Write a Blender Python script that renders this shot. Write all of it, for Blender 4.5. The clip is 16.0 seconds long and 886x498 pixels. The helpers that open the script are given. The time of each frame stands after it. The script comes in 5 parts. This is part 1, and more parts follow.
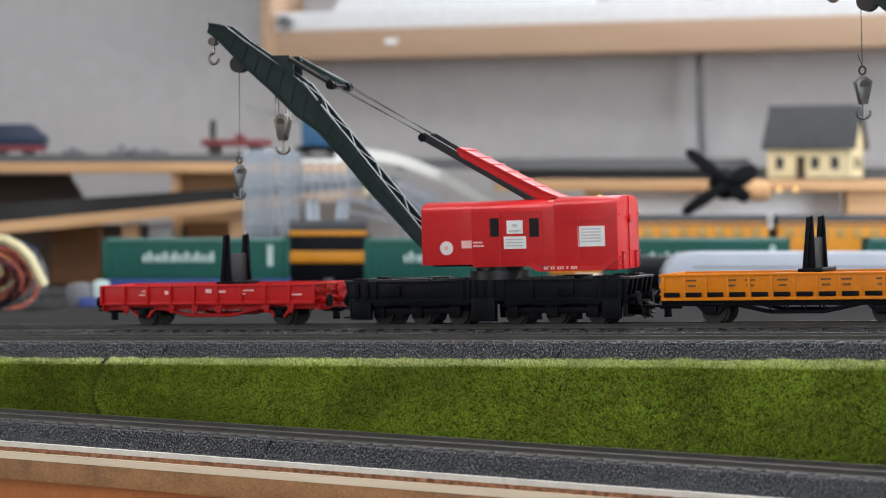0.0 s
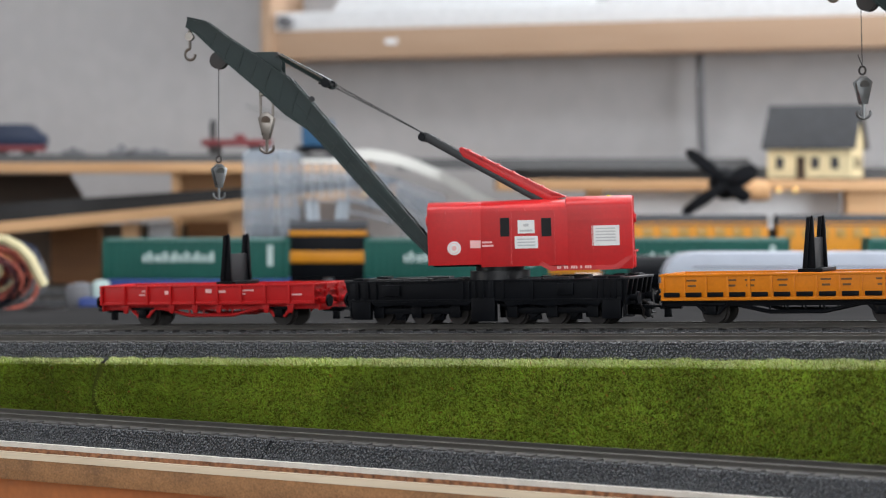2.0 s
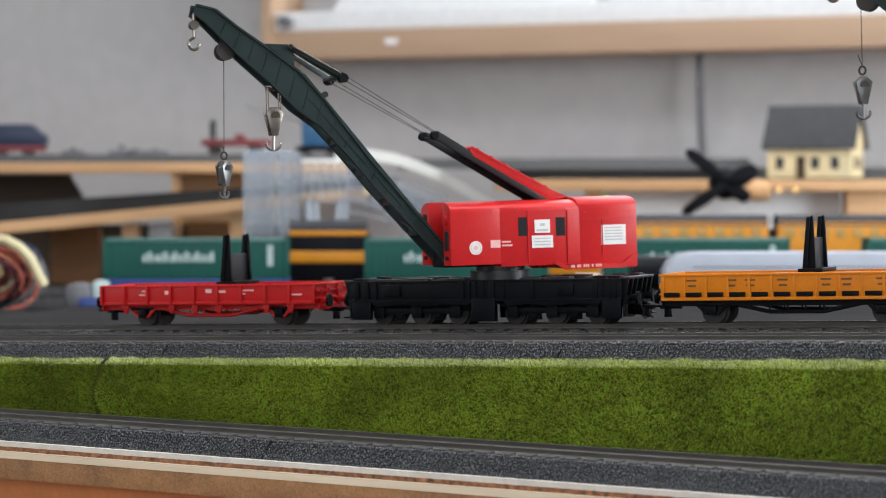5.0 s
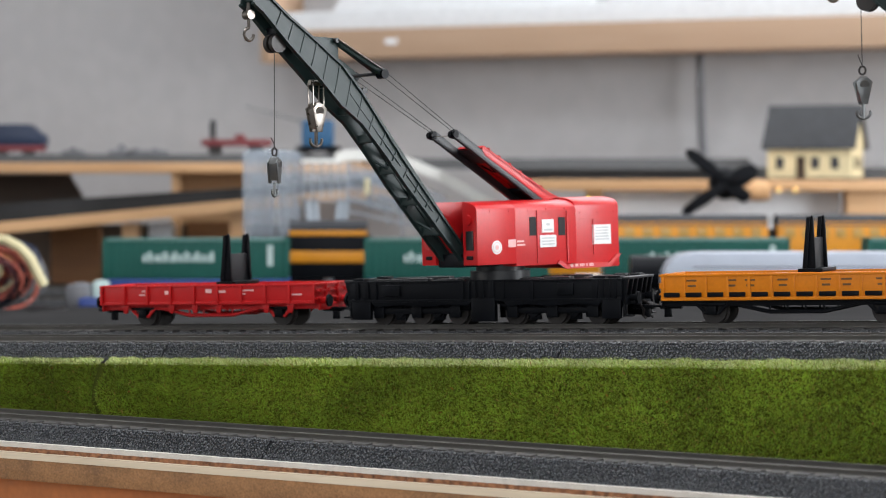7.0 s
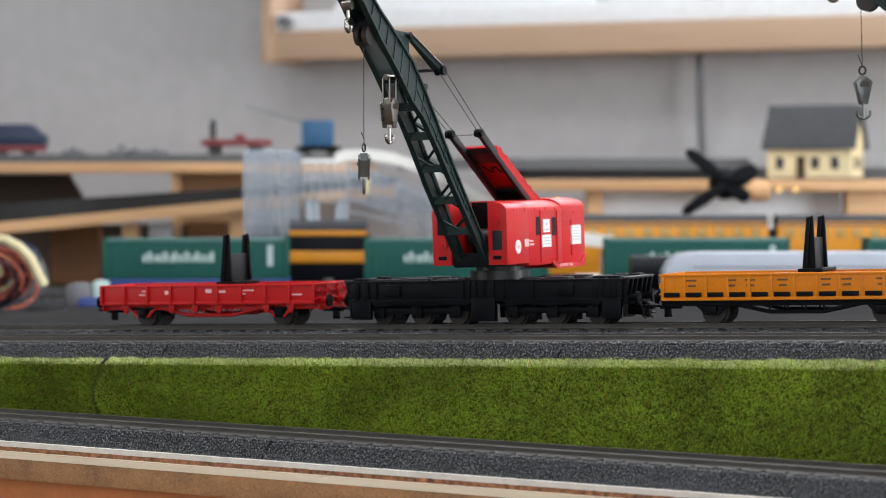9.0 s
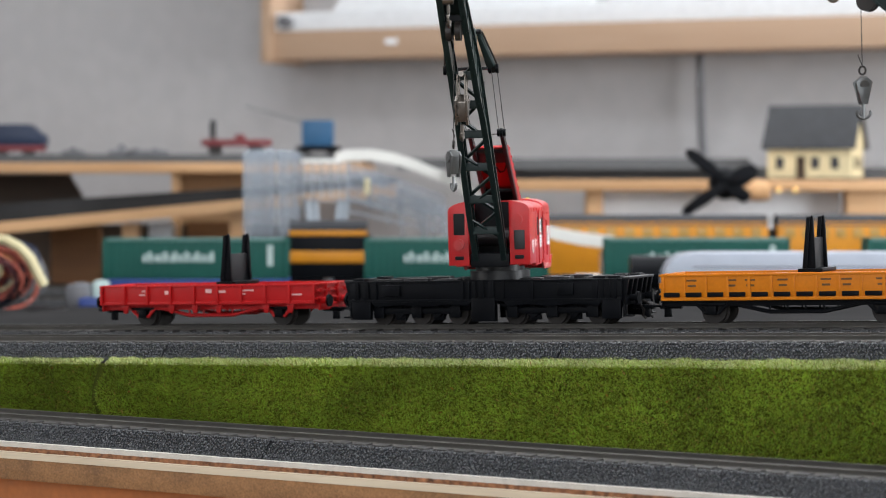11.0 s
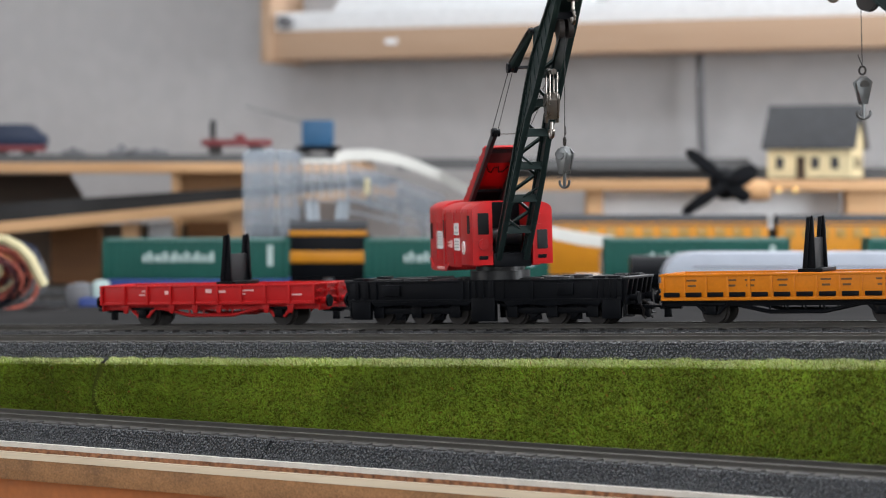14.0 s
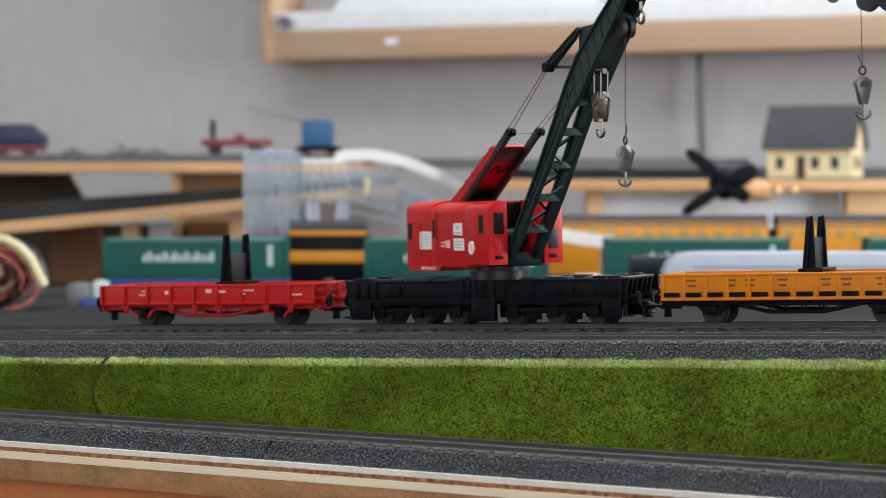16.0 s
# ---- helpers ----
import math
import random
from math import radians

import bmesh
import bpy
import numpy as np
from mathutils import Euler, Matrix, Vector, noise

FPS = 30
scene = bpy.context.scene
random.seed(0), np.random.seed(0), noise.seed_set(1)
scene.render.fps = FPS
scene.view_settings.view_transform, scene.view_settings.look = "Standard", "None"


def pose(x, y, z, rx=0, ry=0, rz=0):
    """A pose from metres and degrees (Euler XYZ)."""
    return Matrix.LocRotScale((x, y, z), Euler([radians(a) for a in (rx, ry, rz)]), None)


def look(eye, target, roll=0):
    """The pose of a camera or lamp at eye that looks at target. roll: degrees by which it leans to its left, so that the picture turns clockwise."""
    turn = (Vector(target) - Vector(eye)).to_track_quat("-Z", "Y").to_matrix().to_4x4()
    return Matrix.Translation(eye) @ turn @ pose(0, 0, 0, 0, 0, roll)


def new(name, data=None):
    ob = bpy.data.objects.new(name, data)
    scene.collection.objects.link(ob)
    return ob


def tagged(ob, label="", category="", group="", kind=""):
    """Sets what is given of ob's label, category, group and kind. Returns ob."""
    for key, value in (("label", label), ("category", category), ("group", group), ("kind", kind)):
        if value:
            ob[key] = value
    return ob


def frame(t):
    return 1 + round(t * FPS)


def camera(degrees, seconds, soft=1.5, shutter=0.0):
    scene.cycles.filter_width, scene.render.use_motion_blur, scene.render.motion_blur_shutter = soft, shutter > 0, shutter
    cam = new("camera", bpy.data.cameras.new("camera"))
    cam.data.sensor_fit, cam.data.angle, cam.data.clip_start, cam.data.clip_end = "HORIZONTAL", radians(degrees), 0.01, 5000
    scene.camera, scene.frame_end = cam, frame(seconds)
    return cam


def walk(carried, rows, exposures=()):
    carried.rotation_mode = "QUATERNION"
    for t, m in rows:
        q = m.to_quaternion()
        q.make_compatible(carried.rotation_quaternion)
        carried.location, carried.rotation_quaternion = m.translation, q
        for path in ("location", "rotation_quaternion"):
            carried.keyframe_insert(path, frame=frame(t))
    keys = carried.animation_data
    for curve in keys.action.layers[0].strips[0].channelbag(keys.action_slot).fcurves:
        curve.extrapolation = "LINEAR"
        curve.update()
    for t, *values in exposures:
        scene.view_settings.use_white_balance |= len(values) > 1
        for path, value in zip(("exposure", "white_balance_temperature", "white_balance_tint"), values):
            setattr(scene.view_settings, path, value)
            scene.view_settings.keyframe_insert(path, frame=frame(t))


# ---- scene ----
# the camera stands still on a tripod before the layout
EYE = (0.0, 0.0, 1.2)
cam = camera(22.014, 16.0, soft=1.0)
STAND = pose(0, 0, 1.2, 90 - 1.791, 0, 0)
walk(cam, [(0.0, STAND), (16.0, STAND)], exposures=[(0.0, -0.66), (16.0, -0.66)])
cam.data.dof.use_dof = True
cam.data.dof.focus_distance = 0.965
cam.data.dof.aperture_fstop = 15.5

# ---- light ----
SUN_UP, SUN_TURN = radians(40), radians(250)
world = bpy.data.worlds.new("sky")
scene.world = world
world.use_nodes = True
wn = world.node_tree.nodes
sky = wn.new("ShaderNodeTexSky")
sky.sky_type, sky.sun_disc, sky.sun_elevation, sky.sun_rotation = "NISHITA", False, SUN_UP, SUN_TURN
wn["Background"].inputs["Strength"].default_value = 0.1
world.node_tree.links.new(sky.outputs["Color"], wn["Background"].inputs["Color"])


ROOM_TURN = Matrix.Rotation(radians(-23), 3, "Z")


def window_lamp(name, place, target, w, h, watts, colour=(0.93, 0.96, 1.0)):
    data = bpy.data.lights.new(name, "AREA")
    data.shape, data.size, data.size_y, data.energy, data.color = "RECTANGLE", w, h, watts, colour
    ob = new(name, data)
    ob.matrix_world = look(place, target)
    return ob


# daylight through the windows of the side walls, the window behind and over the layout, and the roof window
window_lamp("window_light", ROOM_TURN @ Vector((-2.95, -0.70, 1.75)), ROOM_TURN @ Vector((0.0, 0.6, 1.2)), 1.2, 1.4, 26)
window_lamp("window_light", ROOM_TURN @ Vector((1.95, 1.30, 1.45)), ROOM_TURN @ Vector((-0.6, 1.7, 1.25)), 1.1, 1.4, 120)
window_lamp("window_light", ROOM_TURN @ Vector((0.6, -1.55, 1.8)), ROOM_TURN @ Vector((0.3, 1.5, 1.2)), 2.2, 1.4, 42)
window_lamp("window_light", ROOM_TURN @ Vector((-0.15, 2.37, 2.05)), ROOM_TURN @ Vector((-0.3, 0.9, 1.10)), 1.5, 0.7, 22)
for roof_x, roof_y, watts in ((-0.65, 0.80, 36), (0.80, 1.65, 20)):
    window_lamp("skylight", ROOM_TURN @ Vector((roof_x, roof_y, 2.68)), ROOM_TURN @ Vector((roof_x, roof_y, 0.0)), 1.5, 0.6, watts)


# ---- materials ----
def mat(name, base, rough=0.5, metal=0.0, vary=0.15, scale=60.0, bump=0.0, bump_scale=400.0, fine=0.06, spec=0.5,
        random_hue=0.0, coat=0.0, pebbled=0.0):
    m = bpy.data.materials.new(name)
    m.use_nodes = True
    n, l = m.node_tree.nodes, m.node_tree.links
    p = n["Principled BSDF"]
    p.inputs["Metallic"].default_value = metal
    p.inputs["Specular IOR Level"].default_value = spec
    p.inputs["Coat Weight"].default_value = coat
    tc = n.new("ShaderNodeTexCoord")
    a, b = n.new("ShaderNodeTexNoise"), n.new("ShaderNodeTexNoise")
    a.inputs["Scale"].default_value, a.inputs["Detail"].default_value = scale, 5
    b.inputs["Scale"].default_value, b.inputs["Detail"].default_value = scale * 14, 3
    l.new(tc.outputs["Object"], a.inputs["Vector"]), l.new(tc.outputs["Object"], b.inputs["Vector"])
    mix = n.new("ShaderNodeMath")
    mix.operation = "MULTIPLY_ADD"
    l.new(b.outputs["Fac"], mix.inputs[0])
    mix.inputs[1].default_value = fine / max(vary, 0.001)
    l.new(a.outputs["Fac"], mix.inputs[2])
    ramp = n.new("ShaderNodeMapRange")
    half = 0.5 * fine / max(vary, 0.001)
    ramp.inputs["From Min"].default_value, ramp.inputs["From Max"].default_value = 0.25 + half, 0.75 + half
    ramp.inputs["To Min"].default_value, ramp.inputs["To Max"].default_value = 1 - vary, 1 + vary
    l.new(mix.outputs[0], ramp.inputs["Value"])
    hsv = n.new("ShaderNodeHueSaturation")
    hsv.inputs["Color"].default_value = (*base, 1)
    l.new(ramp.outputs[0], hsv.inputs["Value"])
    if random_hue:
        info, mr = n.new("ShaderNodeNewGeometry"), n.new("ShaderNodeMapRange")
        mr.inputs["To Min"].default_value, mr.inputs["To Max"].default_value = 0.5 - random_hue, 0.5 + random_hue
        l.new(info.outputs["Random Per Island"], mr.inputs["Value"])
        l.new(mr.outputs[0], hsv.inputs["Hue"])
    if pebbled:
        info, mr, mul = n.new("ShaderNodeNewGeometry"), n.new("ShaderNodeMapRange"), n.new("ShaderNodeMath")
        mr.inputs["To Min"].default_value, mr.inputs["To Max"].default_value = 1 - pebbled, 1 + pebbled
        mul.operation = "MULTIPLY"
        l.new(info.outputs["Random Per Island"], mr.inputs["Value"])
        l.new(mr.outputs[0], mul.inputs[0]), l.new(ramp.outputs[0], mul.inputs[1])
        l.new(mul.outputs[0], hsv.inputs["Value"])
    l.new(hsv.outputs[0], p.inputs["Base Color"])
    rr = n.new("ShaderNodeMapRange")
    rr.inputs["To Min"].default_value, rr.inputs["To Max"].default_value = max(rough - 0.1, 0.03), min(rough + 0.1, 1)
    l.new(a.outputs["Fac"], rr.inputs["Value"])
    l.new(rr.outputs[0], p.inputs["Roughness"])
    if bump:
        c, bp = n.new("ShaderNodeTexNoise"), n.new("ShaderNodeBump")
        c.inputs["Scale"].default_value = bump_scale
        l.new(tc.outputs["Object"], c.inputs["Vector"])
        bp.inputs["Strength"].default_value, bp.inputs["Distance"].default_value = bump, 0.4 / bump_scale
        l.new(c.outputs["Fac"], bp.inputs["Height"])
        l.new(bp.outputs[0], p.inputs["Normal"])
    return m


def pebble_mat(name, base, size, rough=0.35, spec=0.5, depth=0.8):
    """Moulded plastic ballast: a pebbled relief."""
    m = bpy.data.materials.new(name)
    m.use_nodes = True
    n, l = m.node_tree.nodes, m.node_tree.links
    p = n["Principled BSDF"]
    p.inputs["Specular IOR Level"].default_value = spec
    tc, v, no = n.new("ShaderNodeTexCoord"), n.new("ShaderNodeTexVoronoi"), n.new("ShaderNodeTexNoise")
    v.inputs["Scale"].default_value = 1.0 / size
    no.inputs["Scale"].default_value = 25
    l.new(tc.outputs["Object"], v.inputs["Vector"]), l.new(tc.outputs["Object"], no.inputs["Vector"])
    bp = n.new("ShaderNodeBump")
    bp.invert = True
    bp.inputs["Strength"].default_value, bp.inputs["Distance"].default_value = depth, size * 0.6
    l.new(v.outputs["Distance"], bp.inputs["Height"])
    l.new(bp.outputs[0], p.inputs["Normal"])
    sep, mr = n.new("ShaderNodeSeparateColor"), n.new("ShaderNodeMapRange")
    l.new(v.outputs["Color"], sep.inputs[0])
    l.new(sep.outputs[0], mr.inputs["Value"])
    mr.inputs["To Min"].default_value, mr.inputs["To Max"].default_value = 0.7, 1.4
    hsv = n.new("ShaderNodeHueSaturation")
    hsv.inputs["Color"].default_value = (*base, 1)
    l.new(mr.outputs[0], hsv.inputs["Value"])
    l.new(hsv.outputs[0], p.inputs["Base Color"])
    rr = n.new("ShaderNodeMapRange")
    rr.inputs["To Min"].default_value, rr.inputs["To Max"].default_value = rough - 0.12, rough + 0.12
    l.new(no.outputs["Fac"], rr.inputs["Value"])
    l.new(rr.outputs[0], p.inputs["Roughness"])
    return m


def wood_mat(name, base, dark, scale=30.0, stretch=(0.06, 1, 1), rough=0.55):
    m = bpy.data.materials.new(name)
    m.use_nodes = True
    n, l = m.node_tree.nodes, m.node_tree.links
    p = n["Principled BSDF"]
    p.inputs["Roughness"].default_value = rough
    tc, mp, a, b = n.new("ShaderNodeTexCoord"), n.new("ShaderNodeMapping"), n.new("ShaderNodeTexNoise"), n.new("ShaderNodeTexNoise")
    mp.inputs["Scale"].default_value = stretch
    l.new(tc.outputs["Object"], mp.inputs["Vector"])
    a.inputs["Scale"].default_value, a.inputs["Detail"].default_value = scale, 6
    b.inputs["Scale"].default_value = scale * 8
    l.new(mp.outputs[0], a.inputs["Vector"]), l.new(mp.outputs[0], b.inputs["Vector"])
    add = n.new("ShaderNodeMath")
    add.operation = "MULTIPLY_ADD"
    l.new(b.outputs["Fac"], add.inputs[0])
    add.inputs[1].default_value = 0.35
    l.new(a.outputs["Fac"], add.inputs[2])
    ramp = n.new("ShaderNodeValToRGB")
    ramp.color_ramp.elements[0].position, ramp.color_ramp.elements[0].color = 0.42, (*dark, 1)
    ramp.color_ramp.elements[1].position, ramp.color_ramp.elements[1].color = 0.85, (*base, 1)
    l.new(add.outputs[0], ramp.inputs["Fac"])
    l.new(ramp.outputs[0], p.inputs["Base Color"])
    bp = n.new("ShaderNodeBump")
    bp.inputs["Strength"].default_value, bp.inputs["Distance"].default_value = 0.25, 0.0004
    l.new(add.outputs[0], bp.inputs["Height"])
    l.new(bp.outputs[0], p.inputs["Normal"])
    return m


def glow_mat(name, base, strength):
    m = mat(name, base, 0.4)
    p = m.node_tree.nodes["Principled BSDF"]
    p.inputs["Emission Color"].default_value, p.inputs["Emission Strength"].default_value = (*base, 1), strength
    return m


def clear_mat(name, base, alpha, rough=0.12):
    """Thin clear plastic: mostly see-through, with a sheen."""
    m = mat(name, base, rough, vary=0.1, scale=20)
    m.node_tree.nodes["Principled BSDF"].inputs["Alpha"].default_value = alpha
    return m


RED = mat("red_cab_plastic", (0.50, 0.010, 0.012), 0.33, spec=0.4, vary=0.07, scale=40, bump=0.05, bump_scale=900)
RED2 = mat("red_wagon_plastic", (0.46, 0.007, 0.008), 0.42, spec=0.3, vary=0.1, scale=60, bump=0.08, bump_scale=900)
BLACK = mat("black_plastic", (0.0030, 0.0036, 0.0052), 0.40, spec=0.12, vary=0.25, scale=90, bump=0.08, bump_scale=900)
GREEN = mat("dark_green_boom_plastic", (0.016, 0.028, 0.027), 0.34, spec=0.22, vary=0.15, scale=60, bump=0.05, bump_scale=900)
ANTHRACITE = mat("anthracite_plastic", (0.014, 0.0145, 0.016), 0.38, spec=0.35, vary=0.15, scale=70)
STEEL = mat("blackened_steel", (0.20, 0.18, 0.16), 0.3, metal=1.0, vary=0.25, scale=150)
DARKSTEEL = mat("dark_burnished_steel", (0.022, 0.018, 0.016), 0.45, metal=0.2, vary=0.25, scale=150)
ZINC = mat("grey_zinc_casting", (0.135, 0.14, 0.14), 0.32, metal=0.7, vary=0.2, scale=200)
RAIL = mat("rail_steel", (0.13, 0.122, 0.11), 0.45, metal=0.6, vary=0.2, scale=60)
THREAD = mat("black_thread", (0.03, 0.03, 0.03), 0.8, vary=0.2, scale=300)
ORANGE = mat("yellow_orange_plastic", (0.66, 0.195, 0.001), 0.4, spec=0.3, vary=0.08, scale=50, bump=0.06, bump_scale=900)
WHITE = mat("white_print", (0.72, 0.72, 0.70), 0.5, vary=0.06, scale=200)
PRINTGREY = mat("grey_print", (0.46, 0.46, 0.46), 0.6, vary=0.1, scale=200)
CHASSISPRINT = mat("dim_grey_print", (0.085, 0.09, 0.095), 0.6, vary=0.1, scale=200)
PRINTRED = mat("pale_red_print", (0.75, 0.42, 0.40), 0.5, vary=0.1, scale=200)
PRINTDARK = mat("black_print", (0.14, 0.06, 0.01), 0.6, vary=0.1, scale=200)
LENS = mat("yellow_lamp_glass", (0.75, 0.62, 0.02), 0.15, vary=0.05, coat=0.5)
# near-black colour; on the cab it paints the shade inside open windows
WINDOW_DARK = mat("dark_window", (0.008, 0.008, 0.009), 0.5, vary=0.1, spec=0.2)
SLEEPER = mat("sleeper_plastic", (0.062, 0.059, 0.056), 0.55, spec=0.3, vary=0.25, scale=120, bump=0.2, bump_scale=1500)
BEDTOP = pebble_mat("ballast_top", (0.045, 0.045, 0.046), 0.0011, 0.45, depth=0.5)
BALLAST = pebble_mat("ballast_slope", (0.020, 0.021, 0.024), 0.00115, 0.35, 0.5, depth=1.0)
PEBBLE = mat("ballast_pebble", (0.016, 0.019, 0.024), 0.16, vary=0.3, scale=40, spec=0.9, pebbled=0.35)
YARD = mat("grey_yard_board", (0.038, 0.037, 0.037), 0.9, spec=0.0, vary=0.2, scale=14, bump=0.3, bump_scale=500)
SOIL = mat("grass_mat_backing", (0.035, 0.042, 0.006), 0.9, vary=0.3, scale=80, spec=0.03)
GRASS = mat("grass_fibre", (0.255, 0.315, 0.033), 0.5, vary=0.45, scale=26, fine=0.2, random_hue=0.045, spec=0.3, pebbled=0.8)
gn, gl = GRASS.node_tree.nodes, GRASS.node_tree.links
thin, both = gn.new("ShaderNodeBsdfTranslucent"), gn.new("ShaderNodeMixShader")
both.inputs[0].default_value = 0.52
base_link = gn["Principled BSDF"].inputs["Base Color"].links[0].from_socket
gl.new(base_link, thin.inputs["Color"])
gl.new(gn["Principled BSDF"].outputs[0], both.inputs[1]), gl.new(thin.outputs[0], both.inputs[2])
gl.new(both.outputs[0], gn["Material Output"].inputs["Surface"])
WAGONRED2 = mat("red_flower_speck", (0.45, 0.06, 0.02), 0.7, vary=0.3)
# paler copy of the grass colour: the light on the bank's crest, painted in
LITGRASS = mat("lit_pale_fibre", (0.70, 0.74, 0.36), 0.6, vary=0.3, scale=40, fine=0.2, random_hue=0.04)
DRYGRASS = mat("dry_fibre", (0.42, 0.24, 0.07), 0.7, vary=0.4, scale=40, random_hue=0.03)
PINE = wood_mat("pine_board", (0.60, 0.36, 0.18), (0.42, 0.22, 0.095))
SHELFWOOD = wood_mat("pale_shelf_wood", (0.50, 0.345, 0.235), (0.43, 0.28, 0.18), 20)
BEECH = wood_mat("orange_brown_wood", (0.36, 0.155, 0.05), (0.20, 0.08, 0.026), 40)
RAILWOOD = mat("mottled_brown_board", (0.30, 0.150, 0.060), 0.7, vary=0.35, scale=70, fine=0.25, bump=0.5, bump_scale=500)
ORANGEWOOD = mat("orange_varnished_wood", (0.42, 0.135, 0.030), 0.5, vary=0.2, scale=25, fine=0.1)
PLY = wood_mat("pale_plywood_edge", (0.76, 0.65, 0.49), (0.64, 0.53, 0.38), 120)
CORKWHITE = mat("white_foam_edge", (0.64, 0.60, 0.54), 0.8, vary=0.12, scale=160, bump=0.6, bump_scale=900)
CORK = mat("cork_edge", (0.26, 0.115, 0.055), 0.9, vary=0.8, scale=420, fine=0.3, bump=0.8, bump_scale=700)
WALL = mat("grey_white_wall_paint", (0.44, 0.432, 0.434), 0.85, vary=0.03, scale=3, bump=0.1, bump_scale=150)
CEIL = mat("white_ceiling_paint", (0.8, 0.8, 0.79), 0.9, vary=0.03, scale=3)
FLOOR = wood_mat("floor_boards", (0.32, 0.22, 0.14), (0.22, 0.14, 0.08), 12)
SHELFWHITE = mat("white_laminate", (0.78, 0.79, 0.80), 0.4, vary=0.04, scale=10)
DARKBOARD = wood_mat("dark_brown_board", (0.05, 0.028, 0.014), (0.03, 0.016, 0.008), 30)
CONTAINER = mat("green_container", (0.006, 0.072, 0.056), 0.5, spec=0.3, vary=0.1, scale=30)
BLUE = mat("blue_plastic", (0.02, 0.045, 0.20), 0.4, vary=0.1, scale=40)
MIDBLUE = mat("mid_blue_plastic", (0.018, 0.085, 0.18), 0.45, vary=0.1, scale=40)
NAVY = mat("navy_plastic", (0.008, 0.017, 0.045), 0.4, vary=0.1, scale=40)
YELLOW = mat("yellow_loco_paint", (0.56, 0.22, 0.006), 0.4, vary=0.1, scale=40)
ROOFGREY = mat("dark_grey_roof", (0.032, 0.034, 0.040), 0.6, vary=0.15, scale=60)
SILVER = mat("silver_grey_coach", (0.34, 0.37, 0.43), 0.35, vary=0.06, scale=40)
CREAM = mat("cream_house_wall", (0.68, 0.57, 0.34), 0.8, vary=0.1, scale=60)
SLATE = mat("slate_roof", (0.05, 0.052, 0.056), 0.75, vary=0.25, scale=120, bump=0.4, bump_scale=400)
RAMPWHITE = mat("white_ramp_plastic", (0.66, 0.65, 0.61), 0.5, vary=0.06, scale=30)
CLEAR = clear_mat("clear_plastic", (0.50, 0.56, 0.62), 0.12)
CLEARGREY = clear_mat("grey_translucent_plastic", (0.33, 0.38, 0.44), 0.28, 0.25)
CABLE = mat("grey_cable", (0.13, 0.13, 0.14), 0.5)
PALEYELLOW = mat("pale_yellow_hose", (0.58, 0.51, 0.30), 0.35, vary=0.08)
COPPER = mat("red_brown_wire", (0.32, 0.07, 0.045), 0.4, vary=0.4, scale=120, fine=0.3)
BULB = glow_mat("warm_bulb", (1.0, 0.62, 0.2), 1.3)
WAGONRED = mat("dull_dark_red", (0.16, 0.022, 0.026), 0.5, vary=0.15, scale=60)


# ---- mesh tools ----
def box(bm, x0, x1, y0, y1, z0, z1, bev=0.0):
    r = bmesh.ops.create_cube(bm, size=1.0)
    for v in r["verts"]:
        v.co = Vector(((x0 + x1) / 2 + v.co.x * (x1 - x0), (y0 + y1) / 2 + v.co.y * (y1 - y0), (z0 + z1) / 2 + v.co.z * (z1 - z0)))
    if bev:
        es = {e for v in r["verts"] for e in v.link_edges}
        bmesh.ops.bevel(bm, geom=list(es), offset=bev, segments=2, profile=0.6, affect="EDGES")
    return bm


def prism(bm, pts, v0, v1, axis="y", bev=0.0):
    """A plate: the outline pts in x-z (axis y) or y-z (axis x), from v0 to v1 across."""
    put = (lambda p, q, v: (p, v, q)) if axis == "y" else (lambda p, q, v: (v, p, q)) if axis == "x" else (lambda p, q, v: (p, q, v))
    a = [bm.verts.new(put(p, q, v0)) for p, q in pts]
    b = [bm.verts.new(put(p, q, v1)) for p, q in pts]
    fs = [bm.faces.new(a), bm.faces.new(b[::-1])]
    k = len(pts)
    for i in range(k):
        fs.append(bm.faces.new((a[i], b[i], b[(i + 1) % k], a[(i + 1) % k])))
    bmesh.ops.recalc_face_normals(bm, faces=fs)
    if bev:
        es = {e for f in fs for e in f.edges}
        bmesh.ops.bevel(bm, geom=list(es), offset=bev, segments=2, profile=0.6, affect="EDGES")
    return bm


def rod(bm, p, q, r, seg=10, r2=None):
    p, q = Vector(p), Vector(q)
    m = Matrix.Translation((p + q) / 2) @ (q - p).to_track_quat("Z", "Y").to_matrix().to_4x4()
    bmesh.ops.create_cone(bm, cap_ends=True, segments=seg, radius1=r, radius2=r if r2 is None else r2, depth=(q - p).length, matrix=m)
    return bm


def wheel_disc(bm, centre, r, w, seg=24):
    """A flanged wheel about the y axis."""
    x, y, z = centre
    rod(bm, (x, y - w / 2, z), (x, y + w / 2, z), r, seg)
    return bm


def tube(bm, pts, r, seg=8):
    """A bent bar along pts."""
    pts = [Vector(p) for p in pts]
    rings = []
    for i, p in enumerate(pts):
        d = (pts[min(i + 1, len(pts) - 1)] - pts[max(i - 1, 0)]).normalized()
        q = d.to_track_quat("Z", "Y")
        rings.append([bm.verts.new(p + q @ Vector((r * math.cos(2 * math.pi * k / seg), r * math.sin(2 * math.pi * k / seg), 0))) for k in range(seg)])
    for a, b in zip(rings, rings[1:]):
        for k in range(seg):
            bm.faces.new((a[k], a[(k + 1) % seg], b[(k + 1) % seg], b[k]))
    bm.faces.new(rings[0][::-1]), bm.faces.new(rings[-1])
    return bm


